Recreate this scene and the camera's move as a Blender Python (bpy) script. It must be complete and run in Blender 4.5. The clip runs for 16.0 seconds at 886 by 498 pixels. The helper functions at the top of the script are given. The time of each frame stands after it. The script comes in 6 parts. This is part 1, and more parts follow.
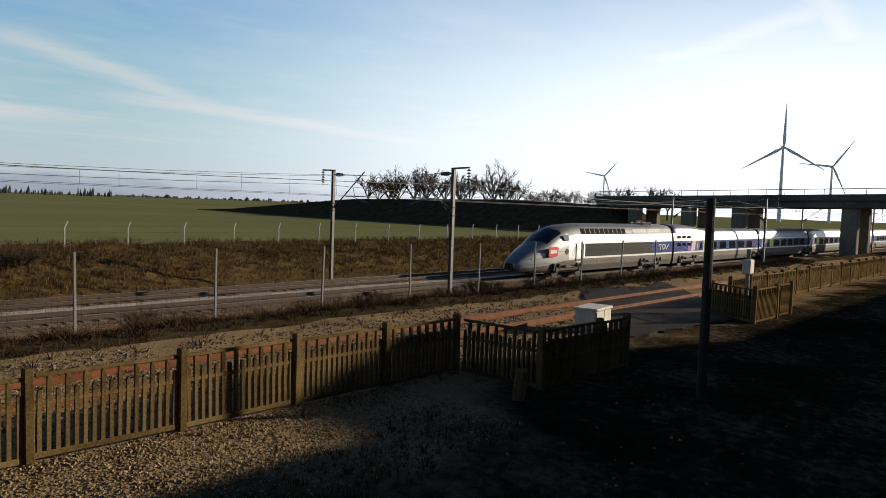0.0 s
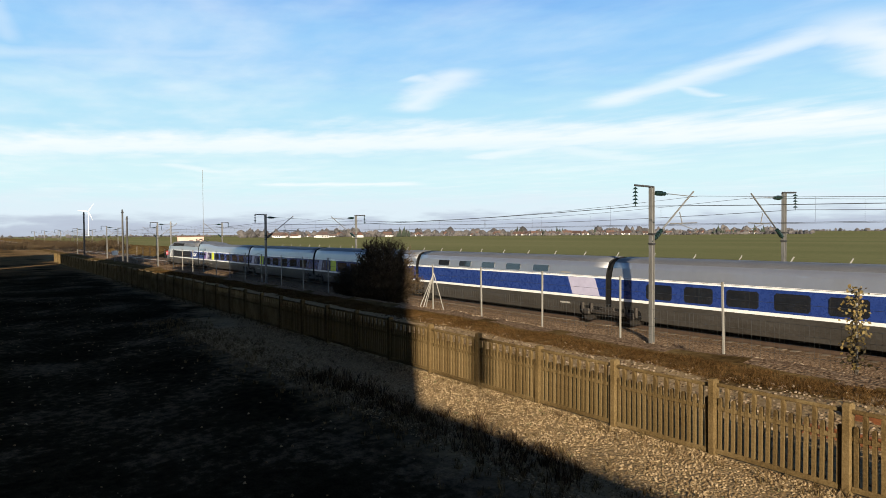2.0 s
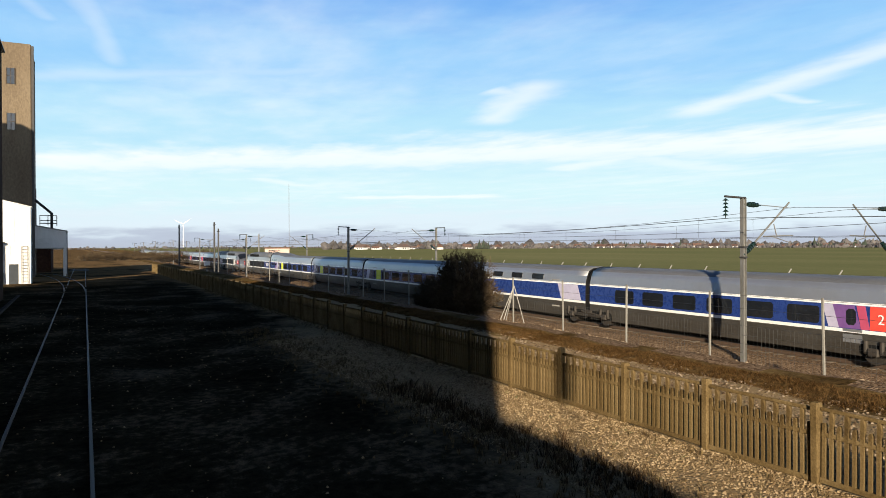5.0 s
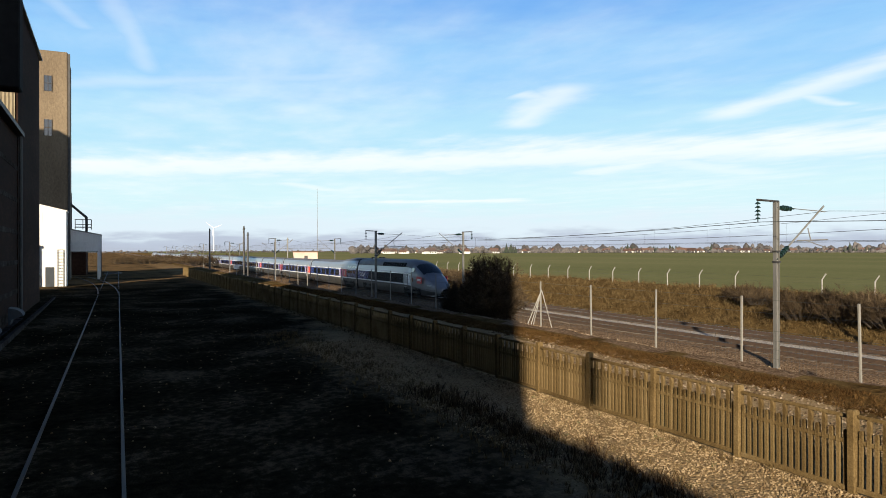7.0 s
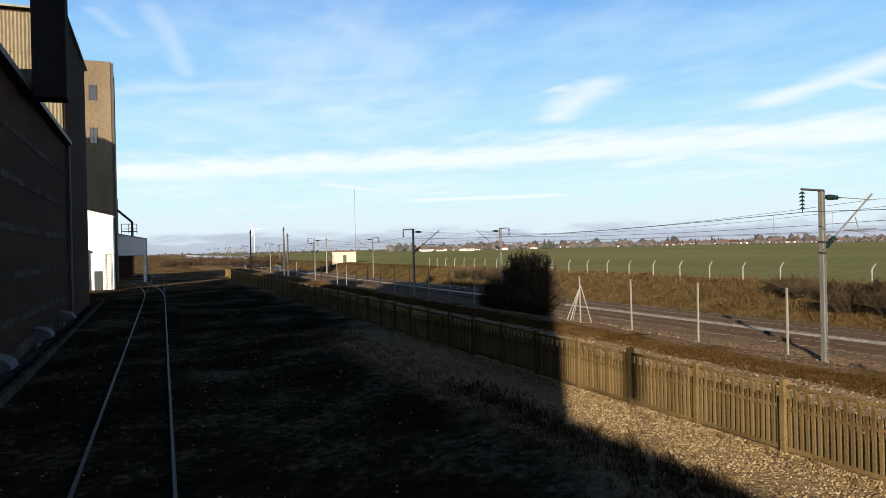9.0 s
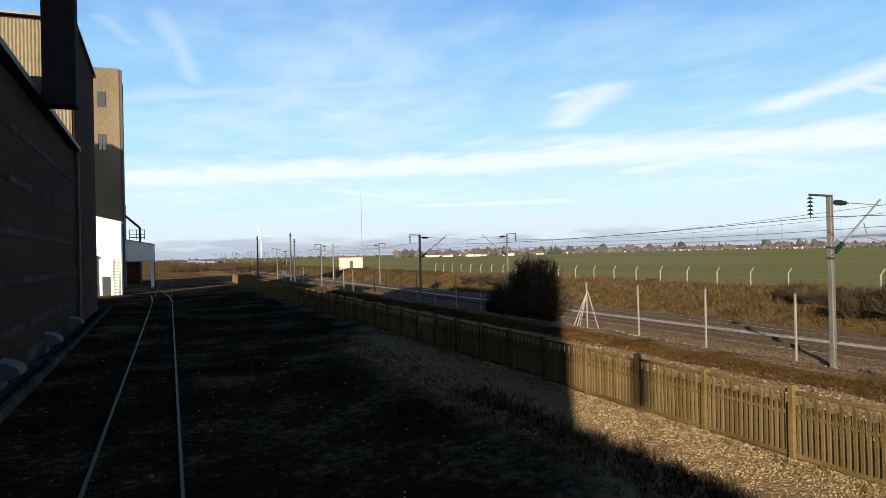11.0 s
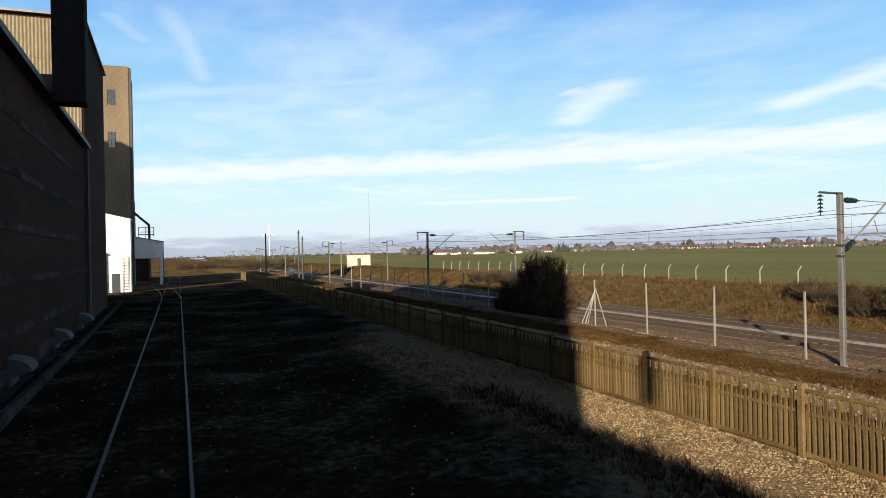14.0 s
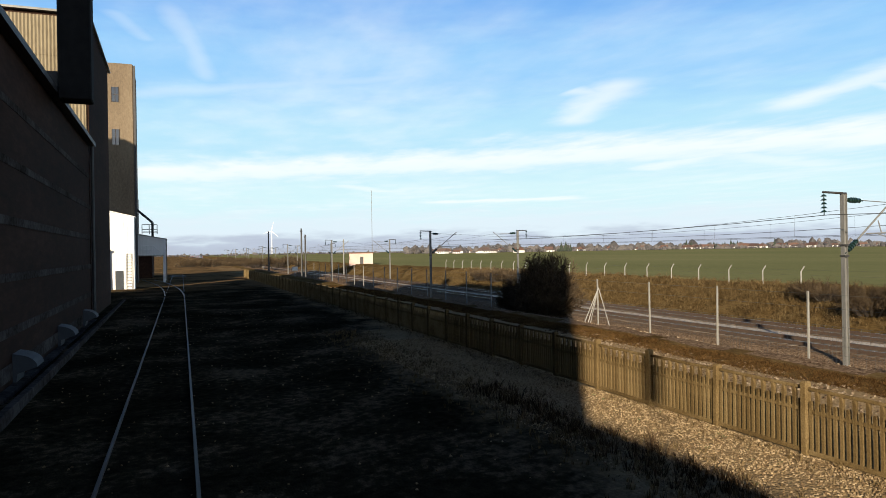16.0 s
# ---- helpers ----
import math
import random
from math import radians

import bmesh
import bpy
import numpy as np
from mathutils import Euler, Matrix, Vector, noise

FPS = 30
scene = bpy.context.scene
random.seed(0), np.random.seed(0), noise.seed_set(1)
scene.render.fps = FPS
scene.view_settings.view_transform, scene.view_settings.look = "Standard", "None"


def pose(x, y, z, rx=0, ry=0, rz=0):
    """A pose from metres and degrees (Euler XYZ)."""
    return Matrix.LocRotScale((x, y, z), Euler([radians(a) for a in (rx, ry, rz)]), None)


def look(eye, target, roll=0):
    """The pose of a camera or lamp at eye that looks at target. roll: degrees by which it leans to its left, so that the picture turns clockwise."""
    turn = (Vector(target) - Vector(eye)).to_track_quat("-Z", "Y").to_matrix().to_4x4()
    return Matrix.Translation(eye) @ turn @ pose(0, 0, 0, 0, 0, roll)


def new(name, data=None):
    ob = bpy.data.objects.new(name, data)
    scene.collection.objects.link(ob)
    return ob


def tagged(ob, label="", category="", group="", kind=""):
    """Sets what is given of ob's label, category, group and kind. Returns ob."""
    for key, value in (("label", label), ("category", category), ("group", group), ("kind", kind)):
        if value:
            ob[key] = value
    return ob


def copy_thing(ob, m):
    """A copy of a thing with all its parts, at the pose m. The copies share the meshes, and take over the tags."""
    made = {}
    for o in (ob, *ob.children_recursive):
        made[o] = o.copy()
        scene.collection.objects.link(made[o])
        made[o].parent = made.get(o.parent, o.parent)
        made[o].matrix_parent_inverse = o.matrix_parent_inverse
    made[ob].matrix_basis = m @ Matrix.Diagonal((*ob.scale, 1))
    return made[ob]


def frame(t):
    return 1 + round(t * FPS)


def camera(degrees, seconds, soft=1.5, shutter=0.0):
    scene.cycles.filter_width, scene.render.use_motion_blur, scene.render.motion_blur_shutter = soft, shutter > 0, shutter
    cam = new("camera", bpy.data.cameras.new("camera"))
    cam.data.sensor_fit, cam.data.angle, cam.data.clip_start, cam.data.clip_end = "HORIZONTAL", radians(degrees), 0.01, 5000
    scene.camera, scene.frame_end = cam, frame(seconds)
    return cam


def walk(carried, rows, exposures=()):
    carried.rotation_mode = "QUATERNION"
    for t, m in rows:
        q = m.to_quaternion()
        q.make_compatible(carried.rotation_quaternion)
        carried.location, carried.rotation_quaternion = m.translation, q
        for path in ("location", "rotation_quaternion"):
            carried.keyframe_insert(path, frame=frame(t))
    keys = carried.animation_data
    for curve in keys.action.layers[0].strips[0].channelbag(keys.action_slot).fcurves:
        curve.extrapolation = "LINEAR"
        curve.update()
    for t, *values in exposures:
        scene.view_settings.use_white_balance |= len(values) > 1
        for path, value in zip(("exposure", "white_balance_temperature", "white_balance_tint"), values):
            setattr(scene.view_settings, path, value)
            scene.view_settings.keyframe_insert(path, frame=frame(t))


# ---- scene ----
# ---------- camera ----------
cam = camera(64.58, 16.0, soft=0.85)
CAM_ROWS = [
    (0, 0.531, -0.062, 3.389, -47.07, -3.44, -2.00),
    (0.1, 0.498, -0.050, 3.385, -42.69, -3.81, -2.27),
    (0.2, 0.435, -0.016, 3.384, -37.53, -4.14, -2.29),
    (0.3, 0.382, 0.010, 3.372, -31.22, -4.35, -1.43),
    (0.5, 0.258, 0.100, 3.349, -14.36, -4.07, -0.95),
    (0.6, 0.198, 0.126, 3.355, -4.92, -3.74, -1.52),
    (0.7, 0.171, 0.115, 3.368, 4.62, -3.36, -1.42),
    (0.8, 0.113, 0.086, 3.378, 13.52, -2.92, -1.09),
    (1.0, 0.030, 0.043, 3.405, 28.48, -2.50, -0.32),
    (1.5, -0.012, 0.009, 3.467, 48.67, -1.61, 0.62),
    (2.0, -0.053, -0.012, 3.466, 55.79, -1.30, 0.40),
    (2.5, -0.088, -0.011, 3.462, 59.03, -0.87, 0.42),
    (3.0, -0.109, -0.000, 3.480, 60.29, -0.44, 0.33),
    (3.5, -0.143, -0.015, 3.478, 61.56, -0.06, -0.02),
    (6.0, -0.174, 0.018, 3.467, 62.97, -0.53, 0.51),
    (6.5, -0.182, 0.018, 3.458, 64.13, -0.37, 0.25),
    (7.0, -0.193, 0.018, 3.455, 64.49, 0.09, 0.15),
    (7.5, -0.192, 0.018, 3.455, 64.89, 0.41, 0.18),
    (8.0, -0.180, 0.014, 3.456, 65.09, 0.27, 0.56),
    (8.5, -0.131, -0.004, 3.467, 66.45, 0.16, 0.81),
    (9.0, -0.125, -0.009, 3.472, 67.55, -0.11, 1.29),
    (11.5, -0.109, -0.030, 3.475, 68.16, 0.39, 1.27),
    (12.0, -0.110, -0.029, 3.472, 68.31, 0.17, 1.38),
    (12.5, -0.100, -0.025, 3.475, 68.17, 0.05, 1.61),
    (13.0, -0.111, -0.033, 3.466, 68.32, -0.08, 1.05),
    (13.5, -0.103, -0.033, 3.467, 68.57, 0.00, 1.11),
    (14.0, -0.108, -0.038, 3.468, 68.70, 0.18, 1.23),
    (14.5, -0.113, -0.036, 3.468, 68.67, -0.02, 1.17),
    (15.0, -0.108, -0.039, 3.475, 68.79, -0.17, 0.95),
    (15.5, -0.091, -0.055, 3.465, 68.80, -0.11, 0.91),
    (16, -0.072, -0.101, 3.433, 68.89, 0.10, 0.97),
]
walk(cam, [(t, pose(x, y, z, 90 + p, r, yaw)) for t, x, y, z, yaw, p, r in CAM_ROWS],
     exposures=[(0.0, 0.32), (0.3, 0.45), (0.6, 0.84), (1.5, 0.93), (3.0, 0.98), (16.0, 0.98)])

# ---------- light ----------
SUN_EL, SUN_FROM = radians(16.0), Vector((0.86, -0.51, 0.0)).normalized()
world = bpy.data.worlds.new("world")
scene.world = world
world.use_nodes = True
wn, wl = world.node_tree.nodes, world.node_tree.links
wn.clear()
w_out = wn.new("ShaderNodeOutputWorld")
w_bg = wn.new("ShaderNodeBackground")
w_sky = wn.new("ShaderNodeTexSky")
w_sky.sky_type, w_sky.sun_disc = "NISHITA", False
w_sky.sun_elevation, w_sky.sun_rotation = SUN_EL, math.atan2(SUN_FROM.x, SUN_FROM.y)
w_sky.air_density, w_sky.dust_density, w_sky.ozone_density = 1.0, 0.6, 1.5
SKY_STRENGTH = 0.05
SKY_LEVEL = 0.5
w_bg.inputs["Strength"].default_value = SKY_STRENGTH


def wmath(op, a, b=None, c=None):
    n = wn.new("ShaderNodeMath")
    n.operation = op
    for i, v in enumerate((a, b, c)):
        if v is None:
            continue
        if isinstance(v, (int, float)):
            n.inputs[i].default_value = v
        else:
            wl.new(v, n.inputs[i])
    return n.outputs[0]


def wramp(v, lo, hi):
    n = wn.new("ShaderNodeMapRange")
    n.interpolation_type = "SMOOTHSTEP"
    wl.new(v, n.inputs["Value"])
    n.inputs["From Min"].default_value, n.inputs["From Max"].default_value = lo, hi
    return n.outputs["Result"]


# thin high cloud on a flat layer far overhead: streaks of cirrus and old contrails, denser towards the horizon
w_tc = wn.new("ShaderNodeTexCoord")
w_sep = wn.new("ShaderNodeSeparateXYZ")
wl.new(w_tc.outputs["Generated"], w_sep.inputs[0])
w_up = wmath("MAXIMUM", w_sep.outputs["Z"], 0.02)
w_lx, w_ly = wmath("DIVIDE", w_sep.outputs["X"], w_up), wmath("DIVIDE", w_sep.outputs["Y"], w_up)
w_com = wn.new("ShaderNodeCombineXYZ")
wl.new(w_lx, w_com.inputs["X"])
wl.new(w_ly, w_com.inputs["Y"])


def wnoise(scale, rotation, stretch, detail=6.0, rough=0.55):
    m = wn.new("ShaderNodeMapping")
    m.inputs["Rotation"].default_value = (0, 0, rotation)
    m.inputs["Scale"].default_value = (stretch, 1.0, 1.0)
    wl.new(w_com.outputs[0], m.inputs["Vector"])
    n = wn.new("ShaderNodeTexNoise")
    n.inputs["Scale"].default_value, n.inputs["Detail"].default_value = scale, detail
    n.inputs["Roughness"].default_value = rough
    wl.new(m.outputs[0], n.inputs["Vector"])
    return n.outputs["Fac"]


w_fine = wnoise(2.2, 0.2, 0.6)
w_wide = wnoise(0.45, 0.0, 0.45, 4.0)


def wstreak(a, b, width, soft_noise=0.6):
    """A straight trail on the cloud layer between the ground tracks a and b."""
    dx, dy = b[0] - a[0], b[1] - a[1]
    ln = math.hypot(dx, dy)
    ux, uy = dx / ln, dy / ln
    px_, py_ = wmath("SUBTRACT", w_lx, a[0]), wmath("SUBTRACT", w_ly, a[1])
    along = wmath("ADD", wmath("MULTIPLY", px_, ux), wmath("MULTIPLY", py_, uy))
    side = wmath("SUBTRACT", wmath("MULTIPLY", px_, -uy), wmath("MULTIPLY", py_, -ux))
    side = wmath("ADD", side, wmath("MULTIPLY", wmath("SUBTRACT", w_fine, 0.5), width * 1.3))
    band = wmath("SUBTRACT", 1.0, wramp(wmath("ABSOLUTE", side), 0.0, width))
    ends = wmath("MULTIPLY", wramp(along, -0.15 * ln, 0.1 * ln), wmath("SUBTRACT", 1.0, wramp(along, ln * 0.9, ln * 1.15)))
    return wmath("MULTIPLY", wmath("MULTIPLY", band, ends), wmath("ADD", wmath("MULTIPLY", w_fine, soft_noise), 1.0 - soft_noise * 0.5))


def wdir(az, el):
    k = 1.0 / math.tan(radians(el))
    return (math.sin(radians(az)) * k, math.cos(radians(az)) * k)


w_high = wmath("SUBTRACT", 1.0, wramp(w_sep.outputs["Z"], 0.30, 0.48))
w_cloud = wmath("MULTIPLY", wramp(wmath("ADD", wmath("MULTIPLY", w_fine, 0.45), wmath("MULTIPLY", w_wide, 0.75)), 0.50, 0.95), 0.55)
for az0, el0, az1, el1, wd, dense in (
    (-94.0, 5.9, -66.0, 7.15, 1.7, 0.78),
    (-70.0, 7.0, -36.0, 7.5, 1.7, 0.8),
    (-44.0, 7.4, 16.2, 5.2, 1.9, 0.85),
    (-58.8, 9.9, -54.0, 12.9, 0.27, 0.6),
    (-58.6, 12.4, -55.6, 12.0, 0.24, 0.5),
    (-43.0, 9.9, -26.1, 14.1, 0.30, 0.65),
    (-37.6, 11.2, -34.6, 10.1, 0.12, 0.5),
    (-25.5, 14.4, -19.4, 8.3, 0.42, 0.75),
    (-89.9, 18.4, -87.1, 13.4, 0.10, 0.28),
    (-94.0, 17.6, -91.5, 15.8, 0.07, 0.2),
    (-93.0, 11.9, -70.0, 14.0, 0.22, 0.28),
    (-70.0, 3.9, -58.0, 4.0, 0.9, 0.7),
    (-53.0, 6.0, -47.0, 7.0, 0.5, 0.6),
    (-47.5, 6.9, -40.0, 5.6, 0.6, 0.45),
    (-77.0, 5.4, -73.5, 4.8, 0.4, 0.5),
    (14.9, 10.8, 29.8, 6.6, 0.45, 0.6),
    (23.0, 7.3, 45.3, 5.0, 0.8, 0.7),
    (64.2, 11.6, 74.4, 14.7, 0.25, 0.6),
    (74.2, 15.8, 76.5, 12.5, 0.12, 0.6),
):
    w_cloud = wmath("MAXIMUM", w_cloud, wmath("MULTIPLY", wstreak(wdir(az0, el0), wdir(az1, el1), wd), dense))
w_cloud = wmath("MULTIPLY", wmath("MULTIPLY", w_cloud, w_high), wramp(w_sep.outputs["Z"], 0.03, 0.07))

# haze near the horizon: lilac grey at the very bottom, pale blue above it, clear sky overhead
w_haze = wn.new("ShaderNodeValToRGB")
w_haze.color_ramp.interpolation = "EASE"
stops = ((0.0, (0.50, 0.55, 0.65)), (0.012, (0.53, 0.60, 0.72)), (0.031, (0.78, 0.91, 0.99)), (0.075, (0.70, 0.95, 1.0)), (0.16, (0.50, 0.82, 1.0)), (0.25, (0.33, 0.65, 1.0)), (0.345, (0.20, 0.47, 0.93)), (0.48, (0.05, 0.13, 0.34)), (0.8, (0.025, 0.065, 0.18)))
while len(w_haze.color_ramp.elements) < len(stops):
    w_haze.color_ramp.elements.new(0.5)
for e, (p, c) in zip(w_haze.color_ramp.elements, stops):
    e.position, e.color = p, (*c, 1)
# the low bank has a lumpy top
w_lump_map = wn.new("ShaderNodeMapping")
w_lump_map.inputs["Scale"].default_value = (9.0, 9.0, 55.0)
wl.new(w_tc.outputs["Generated"], w_lump_map.inputs["Vector"])
w_lump = wn.new("ShaderNodeTexNoise")
w_lump.inputs["Scale"].default_value, w_lump.inputs["Detail"].default_value = 1.6, 4.0
wl.new(w_lump_map.outputs[0], w_lump.inputs["Vector"])
wl.new(wmath("ADD", w_sep.outputs["Z"], wmath("MULTIPLY", wmath("SUBTRACT", w_lump.outputs["Fac"], 0.5), 0.045)), w_haze.inputs[0])
w_scale = wn.new("ShaderNodeVectorMath")
w_scale.operation = "SCALE"
w_scale.inputs["Scale"].default_value = SKY_LEVEL / SKY_STRENGTH
wl.new(w_haze.outputs[0], w_scale.inputs[0])


def wblend(fac, a, b):
    n = wn.new("ShaderNodeMix")
    n.data_type = "RGBA"
    wl.new(fac, n.inputs["Factor"])
    for s, v in (("A", a), ("B", b)):
        if isinstance(v, tuple):
            n.inputs[s].default_value = (*[c * SKY_LEVEL / SKY_STRENGTH for c in v], 1)
        else:
            wl.new(v, n.inputs[s])
    return n.outputs["Result"]


w_veil = wmath("SUBTRACT", 1.0, wramp(w_sep.outputs["Z"], 0.7, 1.6))
w_color = wblend(w_veil, w_sky.outputs[0], w_scale.outputs[0])
w_color = wblend(w_cloud, w_color, (1.02, 1.06, 1.07))
# bright scattering in the haze on the sun's side
w_toward = wmath("ADD", wmath("MULTIPLY", w_sep.outputs["X"], SUN_FROM.x), wmath("MULTIPLY", w_sep.outputs["Y"], SUN_FROM.y))
w_glow = wmath("MULTIPLY", wramp(w_toward, -0.25, 0.72), wmath("SUBTRACT", 1.0, wramp(w_sep.outputs["Z"], 0.05, 0.45)))
w_color = wblend(wmath("MULTIPLY", w_glow, 0.95), w_color, (2.0, 2.1, 2.25))
wl.new(w_color, w_bg.inputs["Color"])
wl.new(w_bg.outputs[0], w_out.inputs["Surface"])

sun_data = bpy.data.lights.new("sun", "SUN")
sun_data.energy, sun_data.angle, sun_data.color = 5.0, radians(0.7), (1.0, 0.86, 0.66)
sun = new("sun", sun_data)
sun.matrix_world = look(Vector((0, 0, 60)), Vector((0, 0, 60)) - SUN_FROM * math.cos(SUN_EL) - Vector((0, 0, math.sin(SUN_EL))))

# ---------- materials ----------
def material(name, colors, rough=0.7, metal=0.0, scale=3.0, fine=40.0, bump=0.2, bump_size=0.02, coat=0.0, spread=(0.35, 0.65), stretch=(1, 1, 1), per_object=0.0, spec=0.5, wander=0.12):
    """Two scales of colour variation over object space, fine relief, and roughness that wanders with the grain."""
    m = bpy.data.materials.new(name)
    m.use_nodes = True
    n, l = m.node_tree.nodes, m.node_tree.links
    b = n["Principled BSDF"]
    tc = n.new("ShaderNodeTexCoord")
    mp = n.new("ShaderNodeMapping")
    mp.inputs["Scale"].default_value = stretch
    l.new(tc.outputs["Object"], mp.inputs["Vector"])
    big, small = n.new("ShaderNodeTexNoise"), n.new("ShaderNodeTexNoise")
    big.inputs["Scale"].default_value, big.inputs["Detail"].default_value = scale, 5
    small.inputs["Scale"].default_value, small.inputs["Detail"].default_value = fine, 4
    small.inputs["Roughness"].default_value = 0.7
    for t in (big, small):
        l.new(mp.outputs[0], t.inputs["Vector"])
    add = n.new("ShaderNodeMath")
    add.operation = "MULTIPLY_ADD"
    l.new(small.outputs["Fac"], add.inputs[0])
    add.inputs[1].default_value = 0.5
    half = n.new("ShaderNodeMath")
    half.operation = "MULTIPLY"
    l.new(big.outputs["Fac"], half.inputs[0])
    half.inputs[1].default_value = 0.5
    l.new(half.outputs[0], add.inputs[2])
    fac = add.outputs[0]
    if per_object:
        info = n.new("ShaderNodeObjectInfo")
        rnd = n.new("ShaderNodeMath")
        rnd.operation = "MULTIPLY_ADD"
        l.new(info.outputs["Random"], rnd.inputs[0])
        rnd.inputs[1].default_value = per_object
        sub = n.new("ShaderNodeMath")
        sub.operation = "SUBTRACT"
        l.new(fac, sub.inputs[0])
        sub.inputs[1].default_value = per_object * 0.5
        l.new(sub.outputs[0], rnd.inputs[2])
        fac = rnd.outputs[0]
    ramp = n.new("ShaderNodeValToRGB")
    el = ramp.color_ramp.elements
    while len(el) < len(colors):
        el.new(0.5)
    for i, c in enumerate(colors):
        el[i].position = spread[0] + (spread[1] - spread[0]) * i / max(1, len(colors) - 1)
        el[i].color = (*c, 1)
    l.new(fac, ramp.inputs[0])
    l.new(ramp.outputs[0], b.inputs["Base Color"])
    rr = n.new("ShaderNodeMapRange")
    l.new(small.outputs["Fac"], rr.inputs["Value"])
    rr.inputs["To Min"].default_value, rr.inputs["To Max"].default_value = max(0.02, rough - wander), min(1, rough + wander)
    l.new(rr.outputs[0], b.inputs["Roughness"])
    b.inputs["Metallic"].default_value = metal
    b.inputs["Coat Weight"].default_value = coat
    b.inputs["Specular IOR Level"].default_value = spec
    if bump:
        bp = n.new("ShaderNodeBump")
        bp.inputs["Strength"].default_value, bp.inputs["Distance"].default_value = bump, bump_size
        l.new(small.outputs["Fac"], bp.inputs["Height"])
        l.new(bp.outputs[0], b.inputs["Normal"])
    return m


def stones_material(name, colors, cell, bump=0.6, mixed=None):
    """Loose stones: a cell pattern gives each its own tone and rounded relief; mixed adds patches of soil between."""
    m = bpy.data.materials.new(name)
    m.use_nodes = True
    n, l = m.node_tree.nodes, m.node_tree.links
    b = n["Principled BSDF"]
    tc = n.new("ShaderNodeTexCoord")
    v = n.new("ShaderNodeTexVoronoi")
    v.inputs["Scale"].default_value = 1.0 / cell
    l.new(tc.outputs["Object"], v.inputs["Vector"])
    ramp = n.new("ShaderNodeValToRGB")
    el = ramp.color_ramp.elements
    while len(el) < len(colors):
        el.new(0.5)
    for i, c in enumerate(colors):
        el[i].position, el[i].color = i / (len(colors) - 1), (*c, 1)
    sep = n.new("ShaderNodeSeparateColor")
    l.new(v.outputs["Color"], sep.inputs[0])
    l.new(sep.outputs[0], ramp.inputs[0])
    color = ramp.outputs[0]
    if mixed:
        ns = n.new("ShaderNodeTexNoise")
        ns.inputs["Scale"].default_value, ns.inputs["Detail"].default_value = 0.9, 8
        ns.inputs["Roughness"].default_value = 0.7
        l.new(tc.outputs["Object"], ns.inputs["Vector"])
        mr = n.new("ShaderNodeMapRange")
        l.new(ns.outputs["Fac"], mr.inputs["Value"])
        mr.inputs["From Min"].default_value, mr.inputs["From Max"].default_value = 0.42, 0.62
        mx = n.new("ShaderNodeMix")
        mx.data_type = "RGBA"
        l.new(mr.outputs[0], mx.inputs["Factor"])
        l.new(color, mx.inputs["A"])
        mx.inputs["B"].default_value = (*mixed, 1)
        color = mx.outputs["Result"]
    l.new(color, b.inputs["Base Color"])
    b.inputs["Roughness"].default_value = 1.0
    b.inputs["Specular IOR Level"].default_value = 0.0
    bp = n.new("ShaderNodeBump")
    bp.invert = True
    bp.inputs["Strength"].default_value, bp.inputs["Distance"].default_value = bump, cell * 0.6
    l.new(v.outputs["Distance"], bp.inputs["Height"])
    l.new(bp.outputs[0], b.inputs["Normal"])
    return m


M = {}
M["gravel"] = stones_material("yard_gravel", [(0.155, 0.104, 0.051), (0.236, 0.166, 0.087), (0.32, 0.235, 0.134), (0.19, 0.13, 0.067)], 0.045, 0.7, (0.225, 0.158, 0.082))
M["stone"] = material("loose_stone", [(0.12, 0.08, 0.042), (0.20, 0.142, 0.076), (0.31, 0.232, 0.138)], 0.9, bump=0.4, spec=0.0)
M["ballast_stone"] = material("ballast_stone", [(0.0588, 0.0386, 0.0235), (0.1302, 0.0907, 0.0571), (0.2436, 0.189, 0.1302)], 0.95, bump=0.3, spec=0.0)
M["ballast"] = stones_material("ballast", [(0.075, 0.046, 0.027), (0.145, 0.096, 0.058), (0.225, 0.16, 0.104), (0.105, 0.067, 0.04)], 0.07, 1.0)
M["ballast_clean"] = stones_material("clean_pale_ballast", [(0.2016, 0.168, 0.1302), (0.336, 0.294, 0.2394), (0.4704, 0.42, 0.3528), (0.2604, 0.2184, 0.1722)], 0.07, 1.0)
M["earth"] = material("rough_grass_earth", [(0.0314, 0.0228, 0.0126), (0.0571, 0.0428, 0.0228), (0.0857, 0.0657, 0.0343)], 0.95, scale=0.8, fine=9, bump=0.9, bump_size=0.08, spec=0.0)
M["drygrass"] = material("dry_grass", [(0.0428, 0.0257, 0.0102), (0.0971, 0.0628, 0.0251), (0.1542, 0.1057, 0.0457)], 0.95, scale=0.5, fine=5, bump=1.0, bump_size=0.12, spec=0.0)
M["field"] = material("winter_crop_field", [(0.1142, 0.1228, 0.0526), (0.1514, 0.1514, 0.0674), (0.1971, 0.1828, 0.0885)], 0.95, scale=0.02, fine=1.5, bump=0.4, bump_size=0.05, spec=0.0, stretch=(0.35, 1, 1))


